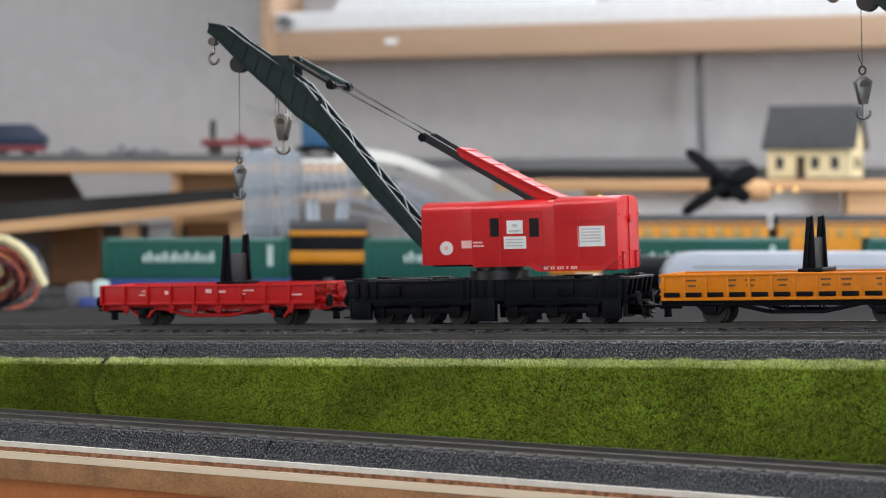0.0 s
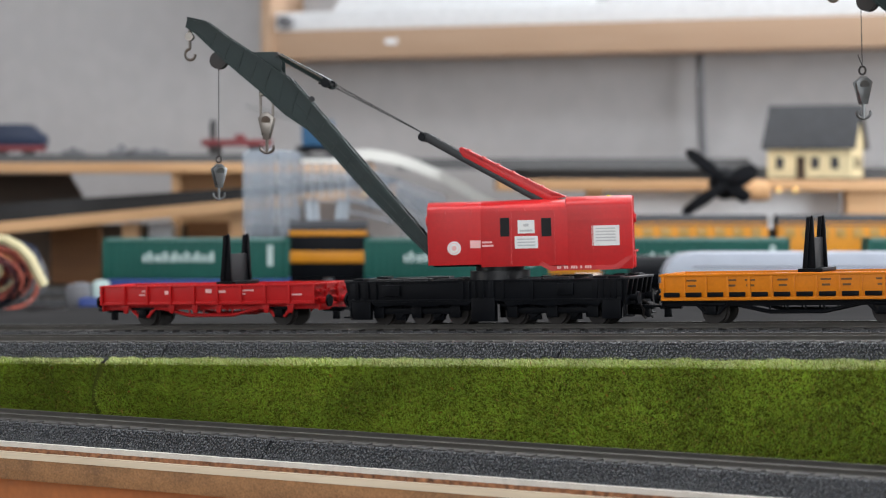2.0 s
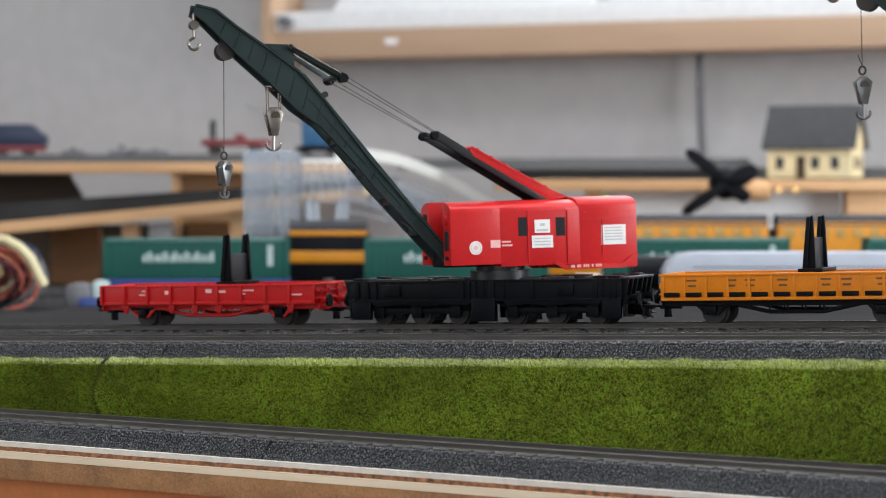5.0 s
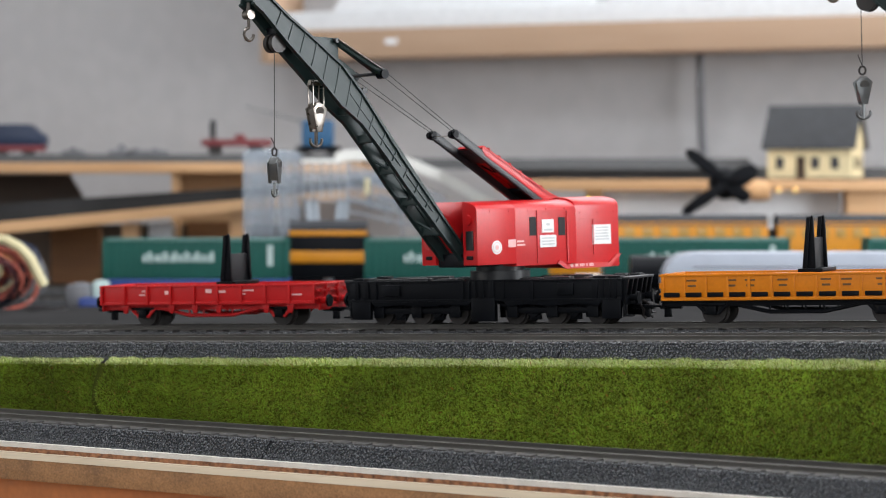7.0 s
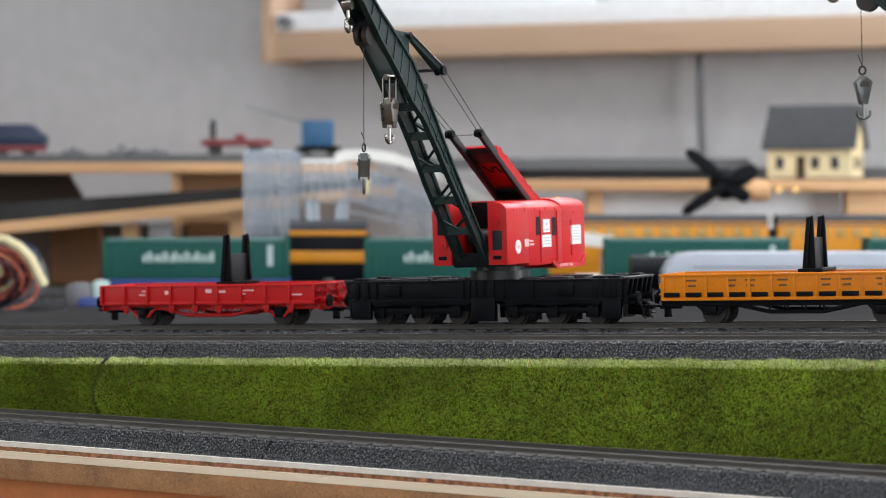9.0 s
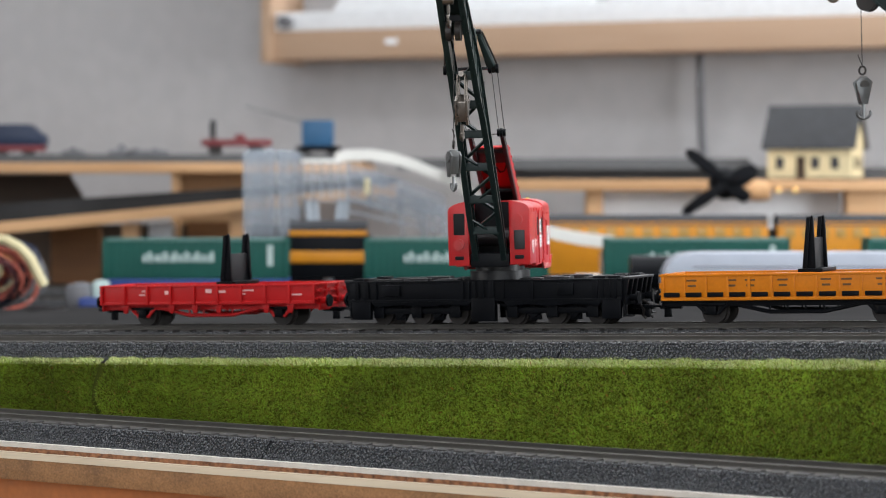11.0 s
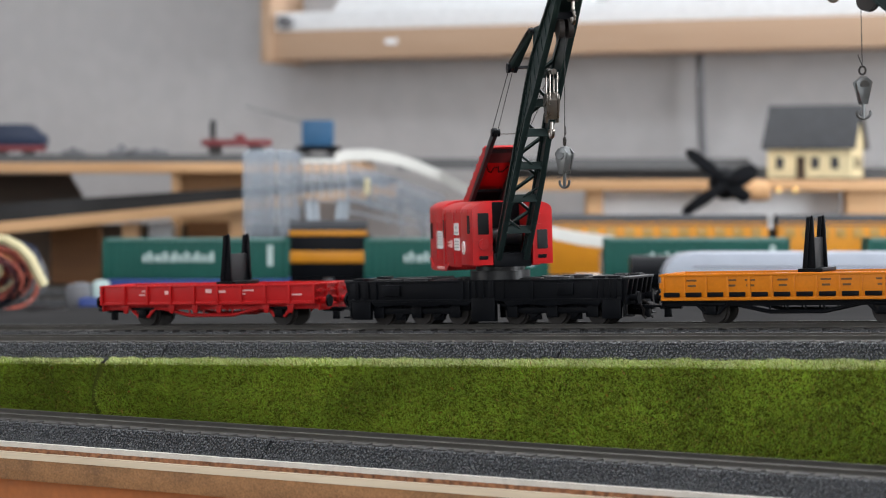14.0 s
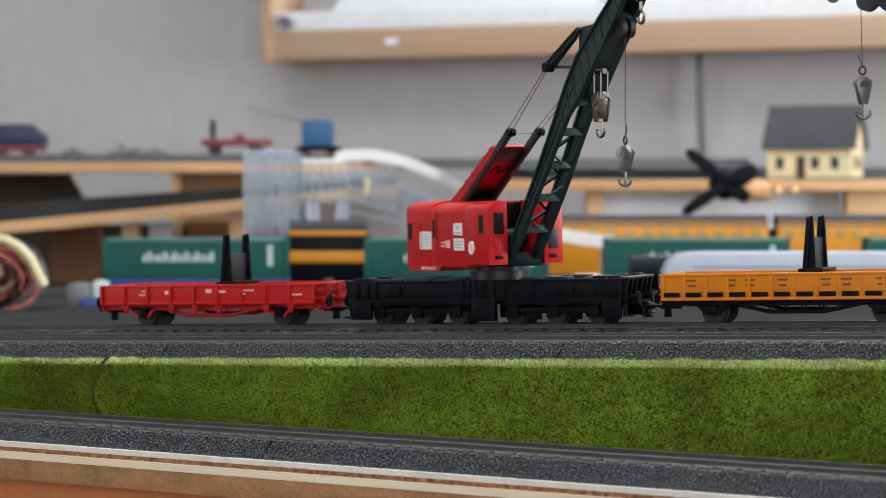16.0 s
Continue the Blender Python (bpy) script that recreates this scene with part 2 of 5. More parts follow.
def mesh_of(bm, name, material, smooth=True):
    me = bpy.data.meshes.new(name)
    bmesh.ops.recalc_face_normals(bm, faces=bm.faces[:])
    bm.to_mesh(me)
    bm.free()
    me.materials.append(material)
    if smooth:
        me.polygons.foreach_set("use_smooth", [True] * len(me.polygons))
        me.set_sharp_from_angle(angle=radians(35))
    return me


def part(name, bm, material, parent, label=""):
    ob = new(name, mesh_of(bm, name, material))
    ob.parent = parent
    if label:
        ob["label"] = label
    return ob


def thing(name, m, label, category, group="", kind=""):
    ob = new(name)
    ob.empty_display_size = 0.01
    ob.matrix_world = m
    return tagged(ob, label, category, group, kind)


def solid(name, bm, material, label, category, m=None, group="", kind=""):
    ob = new(name, mesh_of(bm, name, material))
    if m is not None:
        ob.matrix_world = m
    return tagged(ob, label, category, group, kind)


def B():
    return bmesh.new()


def writing(name, text, size, m, material, parent):
    """Raised print with the built-in font, as a mesh; it lies in the local x-y plane of m."""
    cu = bpy.data.curves.new(name, "FONT")
    cu.body, cu.size, cu.align_x, cu.align_y, cu.extrude = text, size, "CENTER", "CENTER", size * 0.01
    tmp = bpy.data.objects.new(name, cu)
    me = bpy.data.meshes.new_from_object(tmp)
    bpy.data.objects.remove(tmp)
    me.materials.append(material)
    ob = new(name, me)
    ob.parent = parent
    ob.matrix_local = m
    return ob


# ---- the two levels: the main line climbs gently, the lower line is level ----
E1, E2 = Vector((0.90898684, -0.41569413, 0.03068083)), Vector((0.41588992, 0.90941496, 0.0))
E3 = E1.cross(E2)
LINE = Matrix((E1, E2, E3)).transposed().to_4x4()
LINE.translation = (0.02713321, 1.04914355, 1.2 - 0.06708897)
LOW = pose(0.02574137, 0.87716621, 1.2 - 0.10281496, 0, 0, -29.7)
FRONT_Y = -0.084
JOINT = -0.1203


ROOM = pose(0, 0, 0, 0, 0, -23)


def room():
    """Walls, floor and ceiling round the layout; windows off to both sides and in the roof."""
    x0, x1, y0, y1, h, t = -3.0, 2.0, -1.6, 2.4, 2.7, 0.12
    bm = B()
    box(bm, x0 - t, -0.9, y1, y1 + t, 0, h), box(bm, 0.6, x1 + t, y1, y1 + t, 0, h), box(bm, -0.9, 0.6, y1, y1 + t, 0, 1.7), box(bm, -0.9, 0.6, y1, y1 + t, 2.4, h)
    solid("wall_north", bm, WALL, "plain grey-white painted plaster wall behind the layout", "wall", ROOM, kind="structure")
    bm = B()
    box(bm, x0 - t, -0.5, y0 - t, y0, 0, h), box(bm, 1.7, x1 + t, y0 - t, y0, 0, h), box(bm, -0.5, 1.7, y0 - t, y0, 0, 1.1), box(bm, -0.5, 1.7, y0 - t, y0, 2.5, h)
    solid("wall_south", bm, WALL, "grey-white painted wall with a wide window opening", "wall", ROOM, kind="structure")
    for name, x, wy0, wy1 in (("wall_west", x0 - t, -1.3, -0.1), ("wall_east", x1, 0.75, 1.85)):
        bm = B()
        box(bm, x, x + t, y0, wy0, 0, h), box(bm, x, x + t, wy1, y1, 0, h)
        box(bm, x, x + t, wy0, wy1, 0, 0.72), box(bm, x, x + t, wy0, wy1, 2.5, h)
        solid(name, bm, WALL, "grey-white painted wall with a wide window opening", "wall", ROOM, kind="structure")
    bm = B()
    box(bm, x0 - t, x1 + t, y0 - t, 0.48, h, h + t), box(bm, x0 - t, x1 + t, 1.12, 1.33, h, h + t), box(bm, x0 - t, x1 + t, 1.97, y1 + t, h, h + t)
    for mid_x, ya, yb in ((-0.65, 0.48, 1.12), (0.80, 1.33, 1.97)):
        box(bm, x0 - t, mid_x - 0.77, ya, yb, h, h + t), box(bm, mid_x + 0.77, x1 + t, ya, yb, h, h + t)
    solid("ceiling", bm, CEIL, "white ceiling with two roof windows", "ceiling", ROOM, kind="structure")
    solid("floor", box(B(), x0 - t, x1 + t, y0 - t, y1 + t, -0.1, 0), FLOOR, "brown wooden floor boards", "floor", ROOM, kind="structure")


room()


# ---- layout boards ----
def rough_layer(x0, x1, y_front, y_back, z0, z1, jit, seed):
    """A board whose front edge is torn and uneven."""
    bm = B()
    n = 900
    rng = random.Random(seed)
    rows_ = [[], [], [], []]
    for i in range(n + 1):
        x = x0 + (x1 - x0) * i / n
        drift = 0.6 * jit * noise.noise(Vector((x * 60, seed, 0)))
        for k, (y, z, j) in enumerate(((y_back, z1, 0), (y_front, z1, 1), (y_front, z0, 1), (y_back, z0, 0))):
            rows_[k].append(bm.verts.new((x, y + j * (drift + rng.uniform(-jit, jit)), z + j * rng.uniform(-jit, jit) * 0.35)))
    for i in range(n):
        for k in range(4):
            a, b = rows_[k], rows_[(k + 1) % 4]
            bm.faces.new((a[i], a[i + 1], b[i + 1], b[i]))
    return bm


def layout_boards():
    solid("layout_board", prism(B(), [(-1.0, -0.106), (1.0, -0.106), (1.0, 0.42), (-1.0, 0.42)], -0.0223, -0.0103, "z"), YARD,
          "grey layout board that carries the main line", "baseboard", LINE, kind="structure")
    rear = B()
    box(rear, -1.1, 1.0, 1.40, 2.24, 1.0875, 1.0985)
    for x in (-0.8, 0.7):
        box(rear, x - 0.03, x + 0.03, 1.7, 1.76, 0.0, 1.0875)
    solid("rear_board", rear, YARD, "grey layout board of the rear yard", "baseboard", kind="structure")
    low = thing("lower_board", LOW, "layered front edge of wood, plywood, cork and white foam", "baseboard", kind="structure")
    part("foam_layer", rough_layer(-0.45, 0.45, -0.0222, 0.05, -0.0123, -0.0102, 0.00022, 3), CORKWHITE, low, "white foam layer")
    part("cork_layer", rough_layer(-0.45, 0.45, -0.0219, 0.05, -0.0142, -0.0123, 0.0004, 5), CORK, low, "red-brown cork layer")
    part("plywood_layer", box(B(), -0.9, 0.9, -0.0235, 0.05, -0.0172, -0.0142), PLY, low, "pale plywood layer")
    part("front_rail", box(B(), -0.9, 0.9, -0.0232, -0.003, -0.0262, -0.0172, 0.0006), RAILWOOD, low, "mottled brown board edge")
    part("front_panel", box(B(), -0.9, 0.9, -0.0150, -0.004, -0.12, -0.0262), ORANGEWOOD, low, "orange varnished front panel")
    legs = B()
    for x in (-0.6, 0.6):
        box(legs, x - 0.03, x + 0.03, 0.0, 0.06, -(1.2 - 0.10281496), -0.0172)
    part("leg", legs, PINE, low)


layout_boards()


# ---- tracks ----
def pebble_slope(parent, x0, x1, step=0.00128):
    """The moulded stones on the near flank of the ballast bed."""
    rng = random.Random(11)
    up, out = Vector((0, 0.0037, 0.0077)).normalized(), Vector((0, -0.0077, 0.0037)).normalized()
    along = Vector((1, 0, 0))
    foot = Vector((0, -0.0195, -0.0103))
    vs, fs = [], []
    for j in range(8):
        for i in range(int((x1 - x0) / step)):
            c = foot + up * ((j + 0.5 + rng.uniform(-0.3, 0.3)) * 0.00108) + along * (x0 + (i + 0.5 * (j % 2) + rng.uniform(-0.3, 0.3)) * step)
            r, h, a0 = step * rng.uniform(0.44, 0.60), step * rng.uniform(0.34, 0.56), rng.uniform(0, 1)
            k = len(vs)
            n = (out + up * rng.gauss(0, 0.22) + along * rng.gauss(0, 0.22)).normalized()
            for q, (rad, hh) in enumerate(((1.0, -0.2), (0.80, 0.62), (0.40, 0.95))):
                for d in range(6):
                    a = a0 + d * math.pi / 3
                    w = rad * r * rng.uniform(0.88, 1.12)
                    vs.append(c + along * (w * math.cos(a)) + up * (w * math.sin(a)) + n * (hh * h))
            vs.append(c + n * h)
            for d in range(6):
                e = (d + 1) % 6
                fs += [(k + d, k + e, k + 6 + e, k + 6 + d), (k + 6 + d, k + 6 + e, k + 12 + e, k + 12 + d), (k + 12 + d, k + 12 + e, k + 18)]
    me = bpy.data.meshes.new("ballast_stones")
    me.from_pydata(vs, [], fs)
    me.polygons.foreach_set("use_smooth", [True] * len(me.polygons))
    me.materials.append(PEBBLE)
    ob = new("ballast_stones", me)
    ob.parent = parent
    tagged(ob, "glossy dark moulded ballast stones", kind="stuff")


def track(name, m, x0, x1, label, first_sleeper, pitch=0.0092, pebbles=False, joints=()):
    t = thing(name, m, label, "railway track", "tracks", kind="structure")
    bm = B()
    prism(bm, [(-0.0195, -0.0103), (0.0195, -0.0103), (0.0158, -0.0026), (-0.0158, -0.0026)], x0, x1, "x")
    bed = part("ballast_bed", bm, BALLAST, t, "black-grey moulded ballast with a pebbled surface")
    for y in (-0.00825, 0.00825):
        bm = B()
        prism(bm, [(y - 0.0011, -0.0024), (y + 0.0011, -0.0024), (y + 0.0003, -0.0018), (y + 0.0003, -0.0008), (y + 0.0005, -0.0005), (y + 0.0005, 0.0),
                   (y - 0.0005, 0.0), (y - 0.0005, -0.0005), (y - 0.0003, -0.0008), (y - 0.0003, -0.0018)], x0, x1, "x")
        part("rail", bm, RAIL, t, "grey metal rail")
    bm = B()
    box(bm, -0.0028, 0.0028, -0.0150, 0.0150, -0.0038, -0.0019, 0.0003)
    me = mesh_of(bm, "sleeper", SLEEPER)
    if pebbles:
        pebble_slope(t, x0, x1)
        for x in joints:
            bm = B()
            prism(bm, [(x - 0.0005, -0.0103), (x + 0.0001, -0.0103), (x + 0.0026, -0.0028), (x + 0.0020, -0.0028)], -0.0202, -0.0160, "y")
            for v in bm.verts:
                v.co.y = -0.0195 + (v.co.z + 0.0103) * 0.48 - (0.0006 if v.co.y < -0.018 else -0.001)
            part("bed_joint", bm, BLACK, t, "dark joint between two track pieces")
    x = first_sleeper
    while x < x1:
        s = new("sleeper", me)
        s.parent = t
        s.location = (x, 0, 0)
        x += pitch
    return t


track("main_track", LINE, -0.42, 0.36, "model railway track under the crane train", -0.4)
track("front_track", LINE @ pose(0, FRONT_Y, 0), -0.42, 0.42, "empty model railway track in front of the train", -0.4, pebbles=True, joints=(JOINT, JOINT + 0.1883))
track("lower_track", LOW, -0.42, 0.34, "model railway track along the lower front edge", -0.4, pebbles=True, joints=(-0.102,))


# ---- grass bank ----
SEAM = -0.307
FOOT_A, FOOT_B, FOOT_C = -0.081, 0.431, -0.0198


def bank_point(s, h):
    """Along the bank s (-1..1), up the bank h (0 foot, 1 crest, rounded over)."""
    top = LINE @ Vector((-0.02 + 0.42 * s, -0.1062, -0.0098))
    foot = LOW @ Vector((FOOT_A + FOOT_B * s + FOOT_C * s * s, 0.0215, -0.0106))
    foot.z = LOW.translation.z - 0.0106
    over = max(0.0, (h - 0.86) / 0.14)
    p = foot.lerp(top, min(h, 0.86) / 0.93 + 0.0753 * math.sin(over * math.pi / 2))
    bulge = 0.0022 * math.sin(min(h, 0.95) * math.pi) + 0.0015 * noise.noise(Vector((s * 11, h * 0.8, 0))) + 0.0008 * noise.noise(Vector((s * 40, h * 4, 5)))
    if s > SEAM:
        bulge += 0.0032 * math.exp(-(s - SEAM) / 0.03)
    p += Vector((-0.45, -0.89, 0)) * (bulge - 0.0065 * (1 - math.cos(over * math.pi / 2)))
    return p


def grass_bank():
    bm = B()
    n, k = 120, 8
    g = [[bm.verts.new(bank_point(-1 + 2 * i / n, j / k)) for j in range(k + 1)] for i in range(n + 1)]
    back = [bm.verts.new(g[i][k].co + Vector((0.004, 0.012, -0.001))) for i in range(n + 1)]
    for i in range(n):
        for j in range(k):
            bm.faces.new((g[i][j], g[i + 1][j], g[i + 1][j + 1], g[i][j + 1]))
        bm.faces.new((g[i][k], g[i + 1][k], back[i + 1], back[i]))
    bank = solid("grass_bank", bm, SOIL, "steep bank covered with a green grass fibre mat", "grass bank", kind="stuff")
    rng = random.Random(4)

    def blades(count, material, name, label, length, lean, crest=False, width=0.00013):
        vs, fs = [], []
        for _ in range(count):
            s, h = rng.uniform(-0.54, 0.62), rng.uniform(0.02, 1.0) if not crest else 1.0 - 0.12 * rng.random() ** 2
            if abs(s - SEAM - 0.004 * math.sin(h * 9)) < 0.0055:
                continue
            p = bank_point(s, h)
            tuft = 0.6 + 0.8 * noise.noise(Vector((s * 60, h * 9, 3.0)))
            ln = length * rng.uniform(0.5, 1.2) * (0.8 + 0.4 * tuft)
            rise = max(0.0, (h - 0.82) / 0.18)
            out = Vector((-0.18 + rng.gauss(0, lean), -0.62 * (1 - 0.7 * rise) + rng.gauss(0, 0.4), rng.gauss(0.40 + 1.1 * rise, lean * 1.35)))
            out.normalize()
            side = out.cross(Vector((rng.gauss(0, 1), rng.gauss(0, 1), rng.gauss(0, 1)))).normalized() * width * rng.uniform(0.7, 1.3)
            mid = p + out * ln * 0.55
            tip = p + out * ln + Vector((rng.gauss(0, 0.0003), 0, -0.00025))
            i = len(vs)
            vs += [p - side, p + side, mid + side * 0.8, mid - side * 0.8, tip]
            fs += [(i, i + 1, i + 2, i + 3), (i + 3, i + 2, i + 4)]
        me = bpy.data.meshes.new(name)
        me.from_pydata(vs, [], fs)
        me.materials.append(material)
        ob = new(name, me)
        ob.parent = bank
        tagged(ob, label, kind="stuff")

    blades(GRASS_COUNT, GRASS, "grass_fibre", "short green grass fibres", 0.0021, 0.55, False, 0.00011)
    blades(30000, GRASS, "crest_fibre", "light green grass fibres on the crest", 0.0012, 0.55, True)
    # crest fibres whose pale colour stands in for light from above and behind
    blades(60000, LITGRASS, "lit_crest_fibre", "pale fibres along the crest, coloured as if lit from above", 0.0018, 0.40, True, 0.00018)
    blades(120, WAGONRED2, "red_speck", "red specks among the grass", 0.0016, 0.6, False, 0.0003)
    blades(1800, DRYGRASS, "dry_fibre", "brownish dry fibres among the grass", 0.0026, 0.6, False, 0.00012)


GRASS_COUNT = 210000
grass_bank()


# ---- wagons ----
def wheelset(x, parent, r=0.0056):
    w = part("wheelset", wheel_disc(wheel_disc(rod(B(), (x, -0.009, r), (x, 0.009, r), 0.001), (x, -0.0078, r), r, 0.0026), (x, 0.0078, r), r, 0.0026), DARKSTEEL, parent, "dark metal wheel pair")
    bm = B()
    for y in (-0.0064, 0.0064):
        wheel_disc(bm, (x, y, r), r + 0.0009, 0.0007)
    part("flange", bm, DARKSTEEL, w)
    return w


def coupling(x, sign, parent):
    bm = B()
    box(bm, min(x, x + sign * 0.010), max(x, x + sign * 0.010), -0.0014, 0.0014, 0.0062, 0.0082, 0.0003)
    tube(bm, [(x + sign * 0.006, -0.0045, 0.0075), (x + sign * 0.0125, -0.0045, 0.0078), (x + sign * 0.0125, 0.0045, 0.0078), (x + sign * 0.006, 0.0045, 0.0075)], 0.0006, 6)
    box(bm, min(x + sign * 0.005, x + sign * 0.008), max(x + sign * 0.005, x + sign * 0.008), -0.0012, 0.0012, 0.0025, 0.0065, 0.0003)
    part("coupling", bm, BLACK, parent, "black hook-and-loop coupling")


def buffers(x, sign, parent, material):
    for y in (-0.010, 0.010):
        b = part("buffer", rod(B(), (x, y, 0.0118), (x + sign * 0.0035, y, 0.0118), 0.0016, 12), material, parent)
        part("buffer_head", rod(B(), (x + sign * 0.0035, y, 0.0118), (x + sign * 0.0046, y, 0.0118), 0.0029, 16), BLACK, b)


def stakes(x, z, parent, half=0.0055):
    """The boom cradle on a wagon: two forked posts on a foot plate."""
    c = part("boom_cradle", box(B(), x - half, x + half, -0.0115, 0.0115, z - 0.001, z + 0.0006, 0.0003), BLACK, parent, "black plastic boom cradle with two forks")
    for y in (-0.0094, 0.0094):
        bm = B()
        prism(bm, [(x - 0.0024, z), (x + 0.0022, z), (x + 0.0014, z + 0.0225), (x + 0.0010, z + 0.0235), (x - 0.0002, z + 0.0225)], y - 0.0008, y + 0.0008, "y", 0.0002)
        prism(bm, [(x - 0.0036, z), (x - 0.0016, z), (x + 0.0004, z + 0.0228), (x - 0.0012, z + 0.0228)], y - 0.0016, y - 0.0004, "y", 0.0002)
        part("fork", bm, BLACK, c)
    part("crosspiece", prism(B(), [(-0.0092, z), (0.0092, z), (0.0092, z + 0.0125), (0.0080, z + 0.0138), (-0.0080, z + 0.0138), (-0.0092, z + 0.0125)], x - 0.0006, x + 0.0006, "x", 0.0002), ANTHRACITE, c, "dark grey cross plate")


def low_sided_wagon(name, m, length, half, z0, z1, body_mat, frame_mat, print_mat, label, posts, cradle_x, slots=False):
    w = thing(name, m, label, "freight wagon", "crane train wagons")
    L = length / 2
    bm = B()
    box(bm, -L, L, -half + 0.0006, half - 0.0006, z0 - 0.0004, z0 + 0.0016)
    part("deck", bm, frame_mat, w)
    for y, s in ((-half, 1), (half, -1)):
        bm = B()
        box(bm, -L, L, min(y, y + s * 0.0011), max(y, y + s * 0.0011), z0, z1, 0.0002)
        side = part("side_wall", bm, body_mat, w)
        part("top_rim", box(B(), -L, L, min(y - s * 0.0005, y), max(y - s * 0.0005, y), z1 - 0.0012, z1 - 0.0002, 0.0002), body_mat, side)
        part("bottom_rim", box(B(), -L, L, min(y - s * 0.0007, y), max(y - s * 0.0007, y), z0, z0 + 0.0014, 0.0002), body_mat, side)
        for i in range(posts + 1):
            x = -L + 0.0008 + (2 * L - 0.0016) * i / posts
            rise = 0.0004 if slots else 0.0012
            part("stanchion", prism(B(), [(x - 0.0008, z0), (x + 0.0008, z0), (x + 0.0006, z1 - 0.0004), (x - 0.0006, z1 - 0.0004)], min(y - s * rise, y), max(y - s * rise, y), "y", 0.0001), body_mat, side)
            if not slots and i in (1, 3, 4, 5, 7, 8):
                part("hanger", prism(B(), [(x - 0.0019, z0 - 0.0004), (x + 0.0019, z0 - 0.0004), (x + 0.0009, z0 - 0.0042), (x - 0.0009, z0 - 0.0042)], min(y + s * 0.0002, y + s * 0.0014), max(y + s * 0.0002, y + s * 0.0014), "y", 0.0002), body_mat, side)
        if slots:
            for i in range(posts):
                x = -L + 2 * L * (i + 0.5) / posts
                part("slot", box(B(), x - 0.0036, x + 0.0036, min(y - s * 0.0009, y), max(y - s * 0.0009, y), z0 + 0.0016, z0 + 0.0036, 0.0002), BLACK, side, "black stake pocket")
    for x, s in ((-L, 1), (L, -1)):
        bm = B()
        box(bm, min(x, x + s * 0.0011), max(x, x + s * 0.0011), -half, half, z0, z1, 0.0002)
        end = part("end_wall", bm, body_mat, w)
        for zz in (0.25, 0.62, 0.93):
            bm = B()
            box(bm, min(x - s * 0.0009, x), max(x - s * 0.0009, x), -half, half, z0 + (z1 - z0) * zz - 0.0005, z0 + (z1 - z0) * zz + 0.0005, 0.0002)
            part("end_rib", bm, body_mat, end)
        for yy in (-0.0125, -0.0045, 0.0045, 0.0125):
            part("end_hinge", box(B(), min(x - s * 0.0019, x), max(x - s * 0.0019, x), yy - 0.0009, yy + 0.0009, z0 + 0.0052, z0 + 0.0070, 0.0002), body_mat, end)
        for yy in (-0.006, 0.006):
            part("end_post", box(B(), min(x - s * 0.0012, x), max(x - s * 0.0012, x), yy - 0.0008, yy + 0.0008, z0, z1, 0.0002), body_mat, end)
        part("buffer_beam", box(B(), min(x - s * 0.0008, x), max(x - s * 0.0008, x), -half + 0.002, half - 0.002, z0 - 0.0032, z0, 0.0003), body_mat if not slots else frame_mat, w)
        buffers(x, -s, w, body_mat if not slots else frame_mat)
        coupling(x + s * 0.004, -s, w)
    # underframe and truss
    for y in (-0.0115, 0.0115):
        bm = B()
        box(bm, -L, L, y - 0.0006, y + 0.0006, z0 - 0.0026, z0)
        part("sole_bar", bm, frame_mat, w)
        bm = B()
        zb = 0.0052
        rails_ = [(-0.027, z0 - 0.002), (-0.012, zb), (0.012, zb), (0.027, z0 - 0.002)]
        for p, q in zip(rails_, rails_[1:]):
            rod(bm, (p[0], y, p[1]), (q[0], y, q[1]), 0.0009, 6)
        for x in (-0.012, -0.004, 0.004, 0.012):
            rod(bm, (x, y, zb), (x, y, z0 - 0.001), 0.0005, 6)
        part("truss_rod", bm, frame_mat, w)
    for x in (-0.038, 0.038):
        wheelset(x, w)
        for y in (-0.0118, 0.0118):
            bm = B()
            for q in (-1, 1):
                prism(bm, [(x + q * 0.0088, z0 - 0.001), (x + q * 0.0060, z0 - 0.001), (x + q * 0.0022, 0.0048), (x + q * 0.0036, 0.0048)], y - 0.0006, y + 0.0006, "y", 0.0001)
            box(bm, x - 0.0036, x + 0.0036, y - 0.0007, y + 0.0007, 0.0042, 0.0054, 0.0002)
            guard = y
            ag = part("axle_guard", bm, BLACK if slots else frame_mat, w)
            part("axle_box", box(B(), x - 0.0022, x + 0.0022, guard - 0.0016, guard + 0.0016, 0.0040, 0.0078, 0.0004), BLACK, ag)
            part("leaf_spring", box(B(), x - 0.0065, x + 0.0065, guard - 0.0012, guard + 0.0012, 0.0080, 0.0092, 0.0003), BLACK, ag)
    # small lettering on the side, not readable
    for x0, wd, zz, h in posts_print(slots, L):
        part("lettering", box(B(), x0, x0 + wd, -half - 0.00022, -half + 0.0001, z0 + zz, z0 + zz + h), print_mat, w, "small unreadable lettering")
    stakes(cradle_x, z1 + 0.0008 if slots else z1 + 0.0006, w)
    return w


